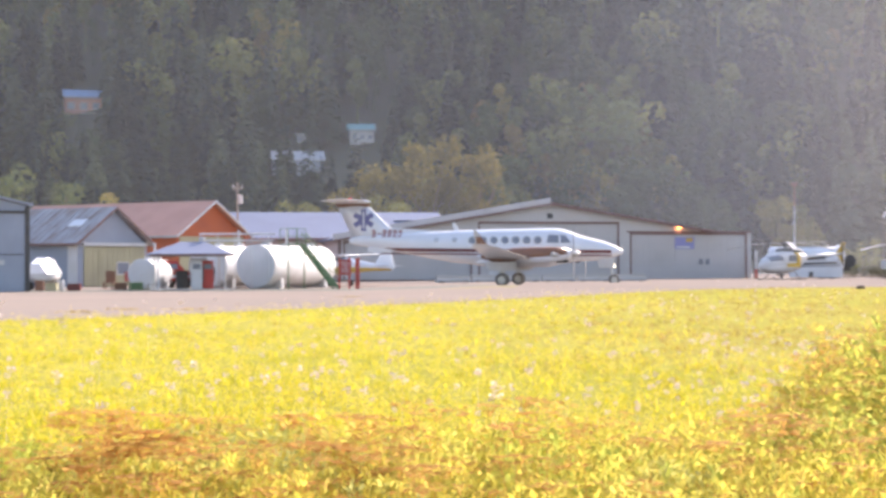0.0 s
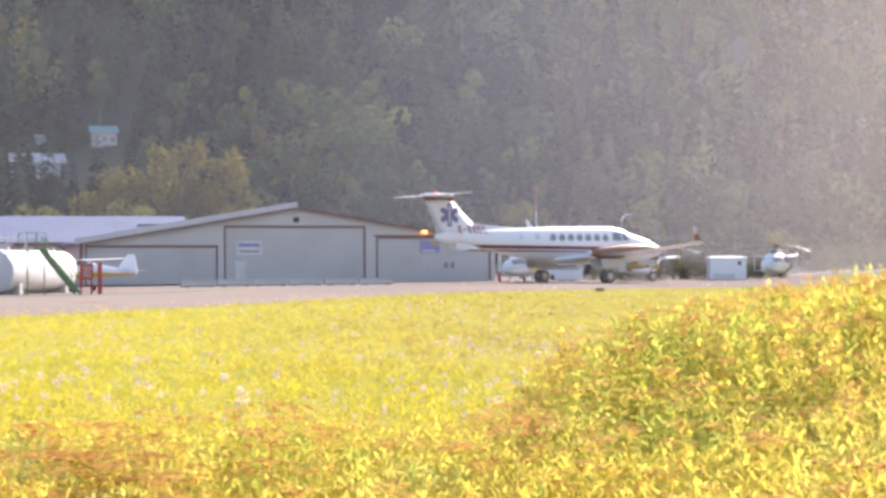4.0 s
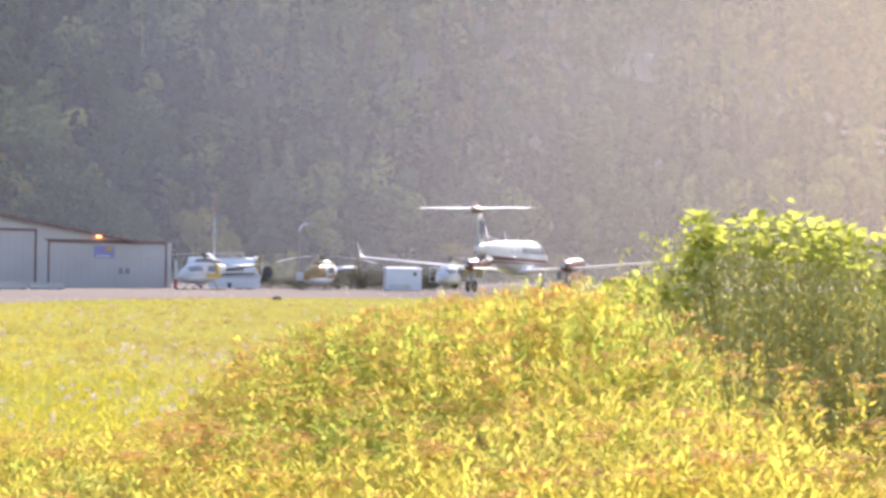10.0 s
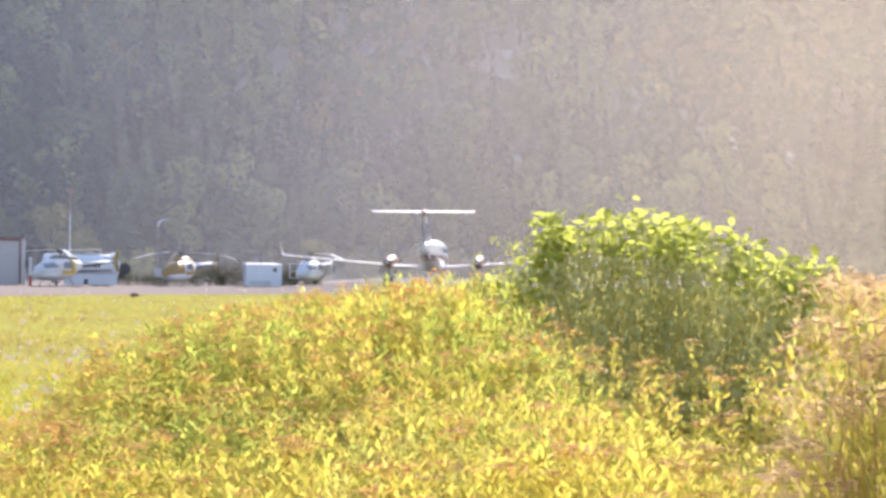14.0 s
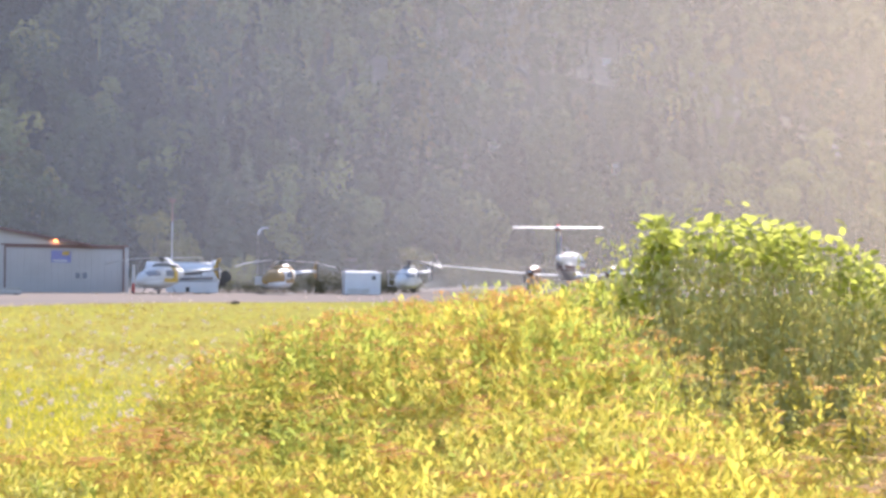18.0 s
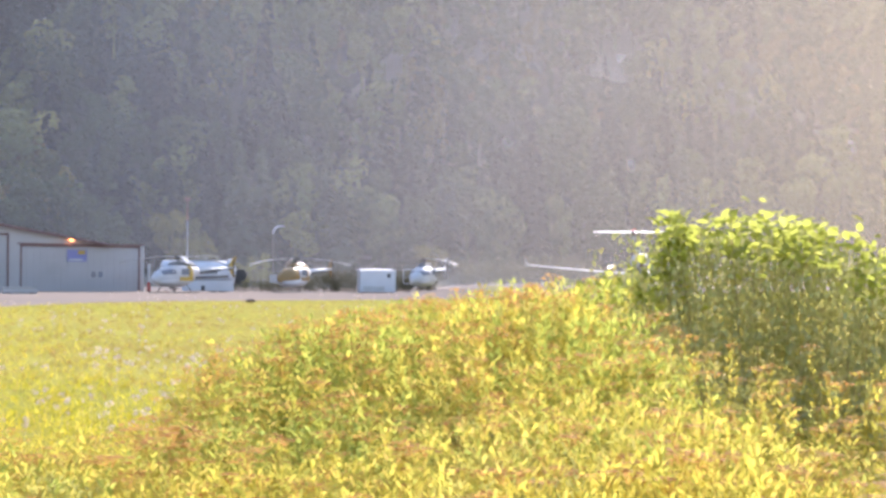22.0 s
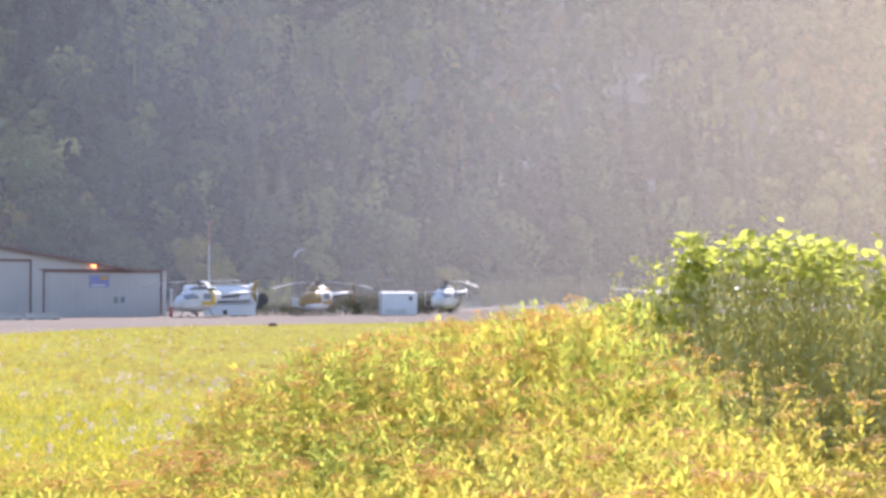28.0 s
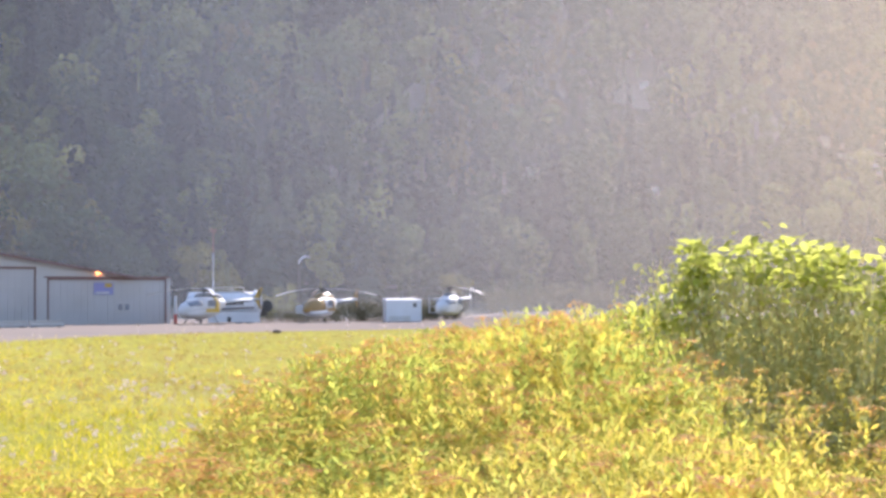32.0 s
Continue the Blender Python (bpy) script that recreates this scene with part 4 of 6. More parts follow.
def fuel_station():
    near = fuel_tank(facing(-6.47, 100, -26), "large white horizontal fuel tank on saddles", 9.2, 1.28)
    copy_thing(near, facing(-8.1, 103, -26))
    fuel_tank(facing(-10.35, 100, -16), "small white horizontal fuel tank beside the pumps", 4.5, 0.85)
    # green access stair and platform
    st = thing("access_stair", "green steel stair and railed platform on the fuel tank", "stair", facing(-4.3, 98.4, 22))
    for y in (-0.35, 0.35):
        part("stringer", loft([[(x, y - 0.03, z), (x, y + 0.03, z), (x, y + 0.03, z + 0.3), (x, y - 0.03, z + 0.3)] for x, z in ((-1.05, 2.5), (1.1, -0.05))]), GREEN, st)
        part("handrail", rod((-1.05, y, 3.5), (1.0, y, 1.05), 0.03, seg=6), GREEN, st)
        for k in range(3):
            x = -0.95 + k * 0.9
            part("baluster", rod((x, y, 2.6 - (x + 1.05) * 1.186), (x, y, 3.45 - (x + 1.05) * 1.195), 0.022, seg=6), GREEN, st)
    for i in range(11):
        x, z = -0.95 + i * 0.19, 2.5 - i * 0.225
        part("tread", box(x - 0.1, x + 0.1, -0.33, 0.33, z, z + 0.03), GREEN, st)
    part("platform", box(-2.2, -1.0, -0.5, 0.9, 2.66, 2.72), GREEN, st)
    for x, y in ((-2.15, -0.45), (-1.6, -0.45), (-1.05, -0.45), (-2.15, 0.85), (-1.05, 0.85)):
        part("rail_post", rod((x, y, 2.72), (x, y, 3.65), 0.025, seg=6), GREEN, st)
    for z in (3.2, 3.63):
        part("guard_rail", rod((-2.15, -0.45, z), (-1.05, -0.45, z), 0.022, seg=6), GREEN, st)
        part("guard_rail", rod((-2.15, -0.45, z), (-2.15, 0.85, z), 0.022, seg=6), GREEN, st)
    for x in (-2.1, -1.1):
        part("support_post", rod((x, -0.4, 0), (x, -0.4, 2.66), 0.04, seg=6), GREEN, st)
    # white pipe rail along the tanks
    pr = thing("pipe_rail", "white pipework and railing above the fuel tanks", "pipework", facing(-7.2, 99.0, 0))
    for x in (-2.0, -1.0, 0.0, 1.0, 2.0):
        part("rail_post", rod((x, 0.4, 0), (x, 0.4, 3.35), 0.035, seg=6), DULL_WHITE, pr)
    for z in (2.95, 3.35):
        part("pipe", rod((-2.1, 0.4, z), (2.4, 0.4, z), 0.05, seg=8), DULL_WHITE, pr)
    # pump canopy
    c = thing("pump_canopy", "low white hipped canopy over the fuel pumps", "canopy", facing(-8.75, 97, 6))
    w, d, e, rdg = 2.35, 1.6, 2.05, 2.85
    part("hip_roof", loft([[(-w, -d, e), (w, -d, e), (w, d, e), (-w, d, e)], [(-w, -d, e + 0.1), (w, -d, e + 0.1), (w, d, e + 0.1), (-w, d, e + 0.1)], [(-0.5, -0.15, rdg), (0.9, -0.15, rdg), (0.9, 0.15, rdg), (-0.5, 0.15, rdg)]]), ROOF_METAL, c, "grey hipped metal roof")
    part("eave_trim", box(-w - 0.03, w + 0.03, -d - 0.05, -d - 0.003, e - 0.03, e + 0.07), TRIM, c, "dark eave trim")
    part("roof_vent", rod((0.75, 0, rdg - 0.05), (0.75, 0, rdg + 0.28), 0.16, 0.2, 12), DULL_WHITE, c)
    part("soffit", box(-w + 0.05, w - 0.05, -d + 0.05, d - 0.05, e - 0.06, e - 0.004), WOOD_GREY, c)
    for x, y in ((-1.9, -1.2), (1.9, -1.2), (-1.9, 1.2), (1.9, 1.2)):
        part("canopy_post", rod((x, y, 0), (x, y, e), 0.06, seg=8), DULL_WHITE, c)
    part("rear_panel", box(0.2, 1.2, 1.25, 1.32, 0.2, 1.9), DULL_WHITE, c)
    part("meter_cabinet", box(-0.7, 0.0, 0.6, 1.0, 0.12, 1.15, 0.03), DARK, c)
    part("floor_slab", box(-2.3, 2.3, -1.5, 1.6, -0.05, 0.12, 0.02), CONCRETE, c)
    for az, dd, col, lab in ((-8.5, 96.2, DULL_WHITE, "white fuel pump with a dark display"), (-8.12, 96.6, RED, "red fuel pump beside the white one")):
        p = thing("fuel_pump", lab, "fuel pump", facing(az, dd), "fuel pumps")
        part("body", box(-0.32, 0.32, -0.25, 0.25, 0.1, 1.75, 0.03), col, p)
        part("base", box(-0.36, 0.36, -0.3, 0.3, -0.02, 0.1), CONCRETE, p)
        part("display", box(-0.22, 0.22, -0.27, -0.25, 1.25, 1.55), GLASS, p)
        part("hose", rod((0.36, -0.1, 0.5), (0.38, -0.1, 1.4), 0.03, seg=6), RUBBER, p)
        part("nozzle", box(0.3, 0.42, -0.2, 0.0, 1.0, 1.15, 0.02), DARK, p)
    # service truck, red and white, behind the canopy posts
    tr = thing("service_truck", "small red and white service truck by the pumps", "truck", facing(-9.75, 104, 35))
    part("cab", loft([[(x, y, z) for x, z in prof] for y, prof in ((-0.85, [(-2.0, 0.5), (2.1, 0.5), (2.1, 1.05), (1.3, 1.15), (0.7, 1.75), (-0.6, 1.78), (-0.7, 1.1), (-2.0, 1.1)]), (0.85, [(-2.0, 0.5), (2.1, 0.5), (2.1, 1.05), (1.3, 1.15), (0.7, 1.75), (-0.6, 1.78), (-0.7, 1.1), (-2.0, 1.1)]))]), RED, tr)
    part("window_band", box(-0.5, 0.75, -0.87, 0.87, 1.2, 1.62, 0.05), GLASS, tr)
    part("stripe", box(-1.9, 2.05, -0.87, 0.87, 0.72, 0.88), WHITE, tr)
    for x in (-1.3, 1.35):
        for y in (-0.82, 0.82):
            part("wheel", rod((x, y - 0.1, 0.34), (x, y + 0.1, 0.34), 0.34, seg=16), RUBBER, tr)
    # red cage and board
    cg = thing("cylinder_cage", "red steel cage with a notice board beside the tank", "cage", facing(-3.25, 99, 0))
    for x in (-0.6, 0.0, 0.55):
        part("post", rod((x, 0, 0), (x, 0, 1.95), 0.06, seg=8), RED, cg)
    part("board", box(-0.6, 0.1, -0.04, 0.0, 0.9, 1.8), RED, cg)
    part("side_frame", box(0.35, 0.6, -0.1, 0.25, 0, 1.9, 0.02), RED, cg)
    for i in range(5):
        part("notice_bar", box(-0.5, 0.0, -0.055, -0.04, 1.05 + i * 0.14, 1.1 + i * 0.14), DULL_WHITE, cg)


def small_plane():
    """High-wing single, parked behind the tanks with its tail towards the apron."""
    p = thing("light_aeroplane", "parked white high-wing light aeroplane with yellow lower body", "aeroplane", facing(-1.75, 110, 0) @ pose(0, 0, 0, 0, 0, 142))
    # x forward from the tail end
    secs = [(7.6, 1.25, 0.1, 0.1), (7.4, 1.25, 0.35, 0.35), (6.6, 1.3, 0.5, 0.5), (5.6, 1.4, 0.55, 0.62), (4.4, 1.45, 0.53, 0.62), (3.4, 1.4, 0.4, 0.45), (1.6, 1.3, 0.22, 0.26), (0.2, 1.28, 0.09, 0.14)]
    part("fuselage", loft([oval(*s, n=18) for s in secs]), WHITE, p, smooth=True)
    part("lower_body", loft([oval(x, z - h * 0.42, w * 1.02, h * 0.62, n=18) for x, z, w, h in secs[:-1]] + [oval(0.1, 1.16, 0.07, 0.08, n=18)]), YELLOW, p, "yellow lower fuselage", True)
    part("fin", plate([(1.6, 1.42), (0.75, 2.45), (0.2, 2.45), (-0.15, 1.3), (0.0, 1.1)], 0.07), WHITE, p)
    part("tailplane", loft([foil((1.2, -1.7, 1.38), 0.75, 0.08), foil((1.35, 0, 1.38), 1.0, 0.08), foil((1.2, 1.7, 1.38), 0.75, 0.08)]), WHITE, p)
    part("wing", loft([foil((5.4, -5.4, 2.22), 1.15, 0.12), foil((5.6, 0, 2.08), 1.6, 0.13), foil((5.4, 5.4, 2.22), 1.15, 0.12)]), WHITE, p, smooth=True)
    for s in (-1, 1):
        part("wing_strut", rod((5.0, s * 0.5, 0.95), (4.9, s * 2.6, 2.1), 0.035, seg=6), WHITE, p)
        part("gear_leg", rod((4.6, s * 0.45, 0.9), (4.5, s * 1.1, 0.2), 0.04, seg=6), WHITE, p)
        part("wheel", rod((4.5, s * 1.1 - 0.07, 0.2), (4.5, s * 1.1 + 0.07, 0.2), 0.2, seg=14), RUBBER, p)
    part("nose_wheel", rod((6.8, -0.06, 0.18), (6.8, 0.06, 0.18), 0.18, seg=14), RUBBER, p)
    part("nose_leg", rod((6.8, 0, 0.18), (6.7, 0, 0.95), 0.035, seg=6), SILVER, p)
    part("cabin_glass", loft([oval(x, 1.78, w, h, 12) for x, w, h in ((5.75, 0.3, 0.1), (5.3, 0.56, 0.24), (4.0, 0.5, 0.22), (3.6, 0.3, 0.1))]), GLASS, p, smooth=True)
    part("propeller", box(7.62, 7.66, -0.95, 0.95, 1.2, 1.32), DARK, p)


def helicopter(m, label, low, band, blade_turns, door_open=False, group="parked helicopters", cowl=None, blade=None, bubble=None):
    """A light turbine helicopter on skids, nose along +x, about ten metres long."""
    h = thing("helicopter", label, "helicopter", m, group)
    secs = [(2.75, 1.15, 0.05, 0.05), (2.6, 1.17, 0.35, 0.3), (2.15, 1.27, 0.66, 0.58), (1.5, 1.4, 0.86, 0.8), (0.6, 1.5, 0.92, 0.92), (-0.4, 1.52, 0.9, 0.9), (-1.2, 1.62, 0.72, 0.74), (-2.0, 1.78, 0.42, 0.46), (-2.5, 1.86, 0.24, 0.27)]
    part("cabin", loft([oval(*s, n=22, power=2.4) for s in secs]), SATIN_WHITE, h, smooth=True)
    part("belly", loft([oval(x, z - hh * 0.5, w * 1.012, hh * 0.56, n=22, power=2.4) for x, z, w, hh in secs[1:7]]), low, h, "coloured lower fuselage", True)
    if bubble:
        part("windscreen", loft([oval(x, z, w, hh, n=22) for x, z, w, hh in ((2.78, 1.2, 0.12, 0.1), (2.62, 1.22, 0.38, 0.32), (2.15, 1.30, 0.69, 0.61), (1.5, 1.42, 0.89, 0.82), (0.8, 1.48, 0.95, 0.92), (0.5, 1.48, 0.7, 0.7))]), bubble, h, "bronze-tinted bubble windscreen", True)
        basket = part("side_basket", box(-0.3, 1.15, -2.0, -0.98, 0.85, 1.6, 0.06), SATIN_WHITE, h, "white side basket")
        part("basket_arm", rod((0.3, -0.9, 1.0), (0.3, -1.6, 0.98), 0.04, seg=6), DARK, basket)
        part("windscreen_post", rod((2.72, 0, 1.25), (1.4, 0, 2.14), 0.04, 0.05, 8), SATIN_WHITE, h)
    else:
        part("windscreen", loft([oval(x, z, w, hh, n=18) for x, z, w, hh in ((2.45, 1.42, 0.3, 0.16), (2.05, 1.58, 0.68, 0.33), (1.45, 1.72, 0.88, 0.44), (0.95, 1.75, 0.93, 0.4), (0.8, 1.75, 0.6, 0.3))]), GLASS, h, smooth=True)
    for s in (-1, 1):
        part("side_window", box(-0.55, 0.35, s * 0.9, s * 0.935, 1.55, 2.05, 0.06), GLASS, h)
        part("side_stripe", box(-1.0, 0.55, s * 0.915, s * 0.93, 1.05, 1.38), band, h, "coloured side stripe")
        part("skid", rod((-1.5, s * 1.1, 0.06), (2.0, s * 1.1, 0.06), 0.045, seg=8), DARK, h)
        part("skid_tip", rod((2.0, s * 1.1, 0.06), (2.4, s * 1.1, 0.3), 0.045, 0.03, seg=8), DARK, h)
        for x in (-0.7, 1.2):
            part("cross_tube", rod((x, s * 0.45, 0.72), (x, s * 1.1, 0.08), 0.035, seg=8), DARK, h)
        part("stabiliser", box(-5.2, -4.75, s * 0.1, s * 0.95, 2.0, 2.05, 0.01), SATIN_WHITE, h)
    part("engine_cowling", loft([oval(x, z, w, hh, n=16) for x, z, w, hh in ((0.9, 2.35, 0.2, 0.1), (0.5, 2.42, 0.42, 0.25), (-0.8, 2.45, 0.45, 0.28), (-1.7, 2.35, 0.3, 0.22), (-2.2, 2.25, 0.12, 0.1))]), cowl or band, h, "rounded engine cowling", True)
    part("rear_band", loft([oval(x, z, w, hh, n=22, power=2.4) for x, z, w, hh in ((-0.55, 1.54, 0.885, 0.885), (-1.2, 1.62, 0.728, 0.748))]), band, h, "coloured band round the rear cabin", True)
    part("tail_boom", loft([oval(x, z, r, r, n=14) for x, z, r in ((-2.0, 1.85, 0.32), (-4.0, 2.0, 0.19), (-6.6, 2.18, 0.11))]), SATIN_WHITE, h, smooth=True)
    part("boom_stripe", loft([oval(x, z - r * 0.36, r * 1.03, r * 0.7, n=14) for x, z, r in ((-1.9, 1.85, 0.32), (-4.0, 2.0, 0.19), (-6.4, 2.165, 0.115))]), DARK, h, "dark boom stripe", True)
    part("tail_fin", plate([(-6.0, 2.2), (-6.75, 3.15), (-7.05, 3.15), (-6.75, 2.15), (-6.95, 1.35), (-6.75, 1.35), (-6.2, 2.05)], 0.07), band, h, "coloured tail fin")
    part("tail_rotor", box(-6.66, -6.54, 0.16, 0.2, 1.3, 3.1), DARK, h)
    part("rotor_mast", rod((-0.1, 0, 2.6), (-0.1, 0, 3.1), 0.09, seg=10), DARK, h)
    part("rotor_hub", rod((-0.1, 0, 3.0), (-0.1, 0, 3.14), 0.32, seg=14), DARK, h)
    for a in blade_turns:
        rows = []
        for r, drop in ((0.2, 0.0), (1.5, 0.03), (3.0, 0.16), (4.2, 0.36), (5.2, 0.62)):
            rows.append([(r, -0.15, 3.08 - drop), (r, 0.15, 3.08 - drop), (r, 0.15, 3.11 - drop), (r, -0.15, 3.11 - drop)])
        part("rotor_blade", loft(rows), blade or DULL_WHITE, h, at=Matrix.Translation((-0.1, 0, 0)) @ Matrix.Rotation(radians(a), 4, "Z"))
    if door_open:
        d = part("open_door", box(0.45, 0.5, -1.85, -0.95, 0.75, 0.82), SATIN_WHITE, h, "open cabin door frame")
        for y in (-1.85, -1.01):
            part("door_stile", box(0.45, 0.5, y, y + 0.06, 0.82, 2.05), SATIN_WHITE, d)
        part("door_rail", box(0.45, 0.5, -1.86, -0.95, 2.05, 2.12), SATIN_WHITE, d)
        part("door_rail", box(0.45, 0.5, -1.79, -1.01, 1.35, 1.4), SATIN_WHITE, d)
    return h


def apron_things():
    helicopter(facing(11.7, 140, 224), "white helicopter with yellow bands parked nose out", DULL_WHITE, YELLOW, (-65, 55, 175), cowl=COWL_GREY)
    helicopter(facing(15.75, 150, -120), "white helicopter with a bronze bubble nose parked facing the field", WHITE, BRONZE, (-20, 100, 220), cowl=BRONZE, bubble=BRONZE_GLASS)
    helicopter(facing(20.2, 152, -108), "white helicopter with its door open beside the container", DULL_WHITE, DULL_WHITE, (52, 172, 292), True, cowl=COWL_GREY, blade=BLADE)
    # tanker trailer behind the first helicopter
    t = thing("tanker_trailer", "white fuel tanker trailer with a top walkway", "trailer", facing(12.45, 150, 4))
    n = 28
    ring = lambda rr, x: [(x, rr * math.cos(a), 1.75 + rr * math.sin(a)) for a in [2 * math.pi * k / n for k in range(n)]]
    part("shell", loft([ring(0.3, -3.5), ring(0.95, -3.35), ring(1.1, -3.2), ring(1.1, 2.9), ring(1.0, 3.1), ring(0.3, 3.3)]), WHITE, t, "white cylindrical tank", True)
    part("end_ring", loft([ring(1.2, 2.55), ring(1.24, 2.62), ring(1.24, 2.95), ring(1.2, 3.0)], caps=False), WHITE, t)
    part("walkway", box(-1.2, 1.6, -0.35, 0.35, 2.86, 2.92), SILVER, t)
    for x in (-1.2, -0.3, 0.6, 1.6):
        part("rail_post", rod((x, -0.35, 2.9), (x, -0.35, 3.25), 0.03, seg=6), SILVER, t)
    part("handrail", rod((-1.2, -0.35, 3.25), (1.6, -0.35, 3.25), 0.03, seg=6), SILVER, t)
    for i in range(5):
        part("marking_bar", box(0.1 + i * 0.3, 0.3 + i * 0.3, -1.115, -1.085, 1.65, 1.95), DARK, t)
    part("side_skirt", box(-1.6, 3.0, -1.12, -1.06, 0.12, 1.05), WHITE, t, "white side skirt")
    # dark band added on the tank in place of the helicopter's boom stripe
    part("side_stripe", plate([(-2.6, 1.12), (2.5, 1.36), (2.5, 1.48), (-2.6, 1.34)], 0.04, "y", -1.05), DARK, t, "dark stripe on the tank, standing in for the helicopter's boom")
    part("skirt_hatch", box(0.1, 0.45, -1.135, -1.12, 0.15, 0.6), DARK, t)
    part("chassis", box(-3.2, 2.9, -0.4, 0.4, 0.5, 0.72), DARK, t)
    for x in (1.2, 2.1):
        for y in (-0.85, 0.85):
            part("wheel", rod((x, y - 0.13, 0.48), (x, y + 0.13, 0.48), 0.48, seg=18), RUBBER, t)
    part("landing_leg", box(-2.3, -2.15, -0.5, 0.5, 0, 0.6), DARK, t)
    part("hose_reel", rod((3.7, -0.35, 1.55), (3.7, 0.35, 1.55), 0.55, seg=18), DARK, t, "dark hose reel")
    part("reel_bracket", box(3.0, 3.75, -0.1, 0.1, 0.7, 1.5), DARK, t)
    # container
    c = thing("storage_container", "white equipment container with a vent near its corner", "container", facing(18.55, 150, 8))
    part("body", box(-1.62, 1.62, -1.1, 1.1, 0.08, 2.0, 0.03), WHITE, c)
    part("lid", loft([[(-1.68, -1.16, 2.0), (1.68, -1.16, 2.0), (1.68, 1.16, 2.0), (-1.68, 1.16, 2.0)], [(-1.68, -1.16, 2.06), (1.68, -1.16, 2.06), (1.68, 1.16, 2.06), (-1.68, 1.16, 2.06)], [(-1.5, -0.7, 2.2), (1.0, -0.7, 2.2), (1.0, 0.7, 2.2), (-1.5, 0.7, 2.2)]]), WHITE, c)
    part("vent", box(0.85, 1.15, -1.13, -1.1, 1.4, 1.75), DARK, c)
    part("lower_panel", box(-1.4, 0.6, -1.115, -1.1, 0.15, 0.6), DULL_WHITE, c)
    for x in (-1.4, 1.4):
        part("runner", box(x - 0.12, x + 0.12, -1.0, 1.0, -0.03, 0.08), DARK, c)
    # mast with red lamps
    m = thing("radio_mast", "slender white mast with a red lamp bar on top", "mast", facing(12.04, 160))
    for z0, z1, mat in ((0, 3.8, WHITE), (3.8, 5.26, DULL_WHITE), (5.26, 6.74, WHITE), (6.74, 8.8, HAZED_RED)):
        part("pole_section", rod((0, 0, z0), (0, 0, z1), 0.075 - 0.004 * z0, 0.075 - 0.004 * z1, 8), mat, m)
    part("lamp_bar", box(-0.25, 0.25, -0.04, 0.04, 8.75, 8.83), HAZED_RED, m)
    for x in (-0.2, 0.2):
        part("red_lamp", rod((x, 0, 8.83), (x, 0, 9.05), 0.08, 0.05, 8), HAZED_RED, m)
    s = thing("street_lamp", "tall grey street lamp with a curved arm", "street lamp", facing(14.98, 164))
    part("pole", rod((0, 0, 0), (0, 0, 5.75), 0.05, 0.03, 8), WOOD_GREY, s)
    bm = bmesh.new()
    for i in range(6):
        a0, a1 = i * 15, i * 15 + 15
        rod((0.7 - 0.7 * math.cos(radians(a0)), 0, 5.72 + 0.72 * math.sin(radians(a0))), (0.7 - 0.7 * math.cos(radians(a1)), 0, 5.72 + 0.72 * math.sin(radians(a1))), 0.08, 0.08, 8, bm)
    part("arm", bm, WHITE, s)
    part("lamp_head", box(0.66, 1.1, -0.1, 0.1, 6.37, 6.48, 0.03), DULL_WHITE, s)
    for az, d, h, lab in ((-7.1, 148, 8.8, "weathered wooden utility pole"), (-13.77, 318, 9, "weathered wooden utility pole on the hillside")):
        u = thing("utility_pole", lab, "utility pole", facing(az, d), "utility poles")
        part("pole", rod((0, 0, -0.2), (0, 0, h), 0.12, 0.08, 8), WOOD_GREY, u)
        part("crossarm", box(-0.45, 0.45, -0.06, 0.06, h - 0.6, h - 0.45), WOOD_GREY, u)
        for x in (-0.38, 0.38):
            part("insulator", rod((x, 0, h - 0.45), (x, 0, h - 0.2), 0.05, seg=8), DULL_WHITE, u)
        part("transformer", rod((0.25, -0.1, h - 1.9), (0.25, -0.1, h - 1.1), 0.2, seg=12), DULL_WHITE, u)
    b = thing("marker_post", "red and white marker post beside the hangar", "post", facing(10.75, 147))
    part("red_base", rod((0, 0, -0.05), (0, 0, 0.9), 0.16, 0.12, 10), RED, b)
    part("white_pole", rod((0, 0, 0.9), (0, 0, 2.5), 0.12, 0.1, 8), DULL_WHITE, b)
    # low concrete barrier blocks before the hangar
    first = None
    for i in range(6):
        az = -0.27 + (i + 0.5) * 7.33 / 6
        p = facing(az, 124.0 + i * 1.2, 15)
        if first is None:
            first = thing("barrier_block", "low grey concrete barrier block", "barrier", p, "barrier blocks before the hangar")
            part("block", loft([[(x, -w, z) for x in (-1.3, 1.3)] + [(x, w, z) for x in (1.3, -1.3)] for w, z in ((0.3, -0.05), (0.3, 0.18), (0.16, 0.34), (0.12, 0.56))]), CONCRETE, first)
            for x in (-0.9, 0.9):
                part("lifting_slot", box(x - 0.2, x + 0.2, -0.31, -0.29, 0.0, 0.1), DARK, first)
        else:
            copy_thing(first, p)
    # clutter by the sheds
    bt = thing("covered_boat", "white tarpaulin-covered boat on a trailer", "boat", facing(-13.6, 101, 72))
    part("hull", loft([oval(x, 0.85, w, hh, 14) for x, w, hh in ((-1.6, 0.7, 0.35), (0.0, 0.85, 0.4), (1.3, 0.6, 0.35), (2.0, 0.08, 0.1))]), DULL_WHITE, bt, smooth=True)
    part("cover", loft([[(x, -w, 1.0), (x, -w * 0.4, 1.0 + hh), (x, w * 0.4, 1.0 + hh), (x, w, 1.0)] for x, w, hh in ((-1.65, 0.75, 0.6), (-0.3, 0.9, 0.95), (0.9, 0.8, 0.8), (1.9, 0.15, 0.15))]), WHITE, bt, "white tarpaulin cover")
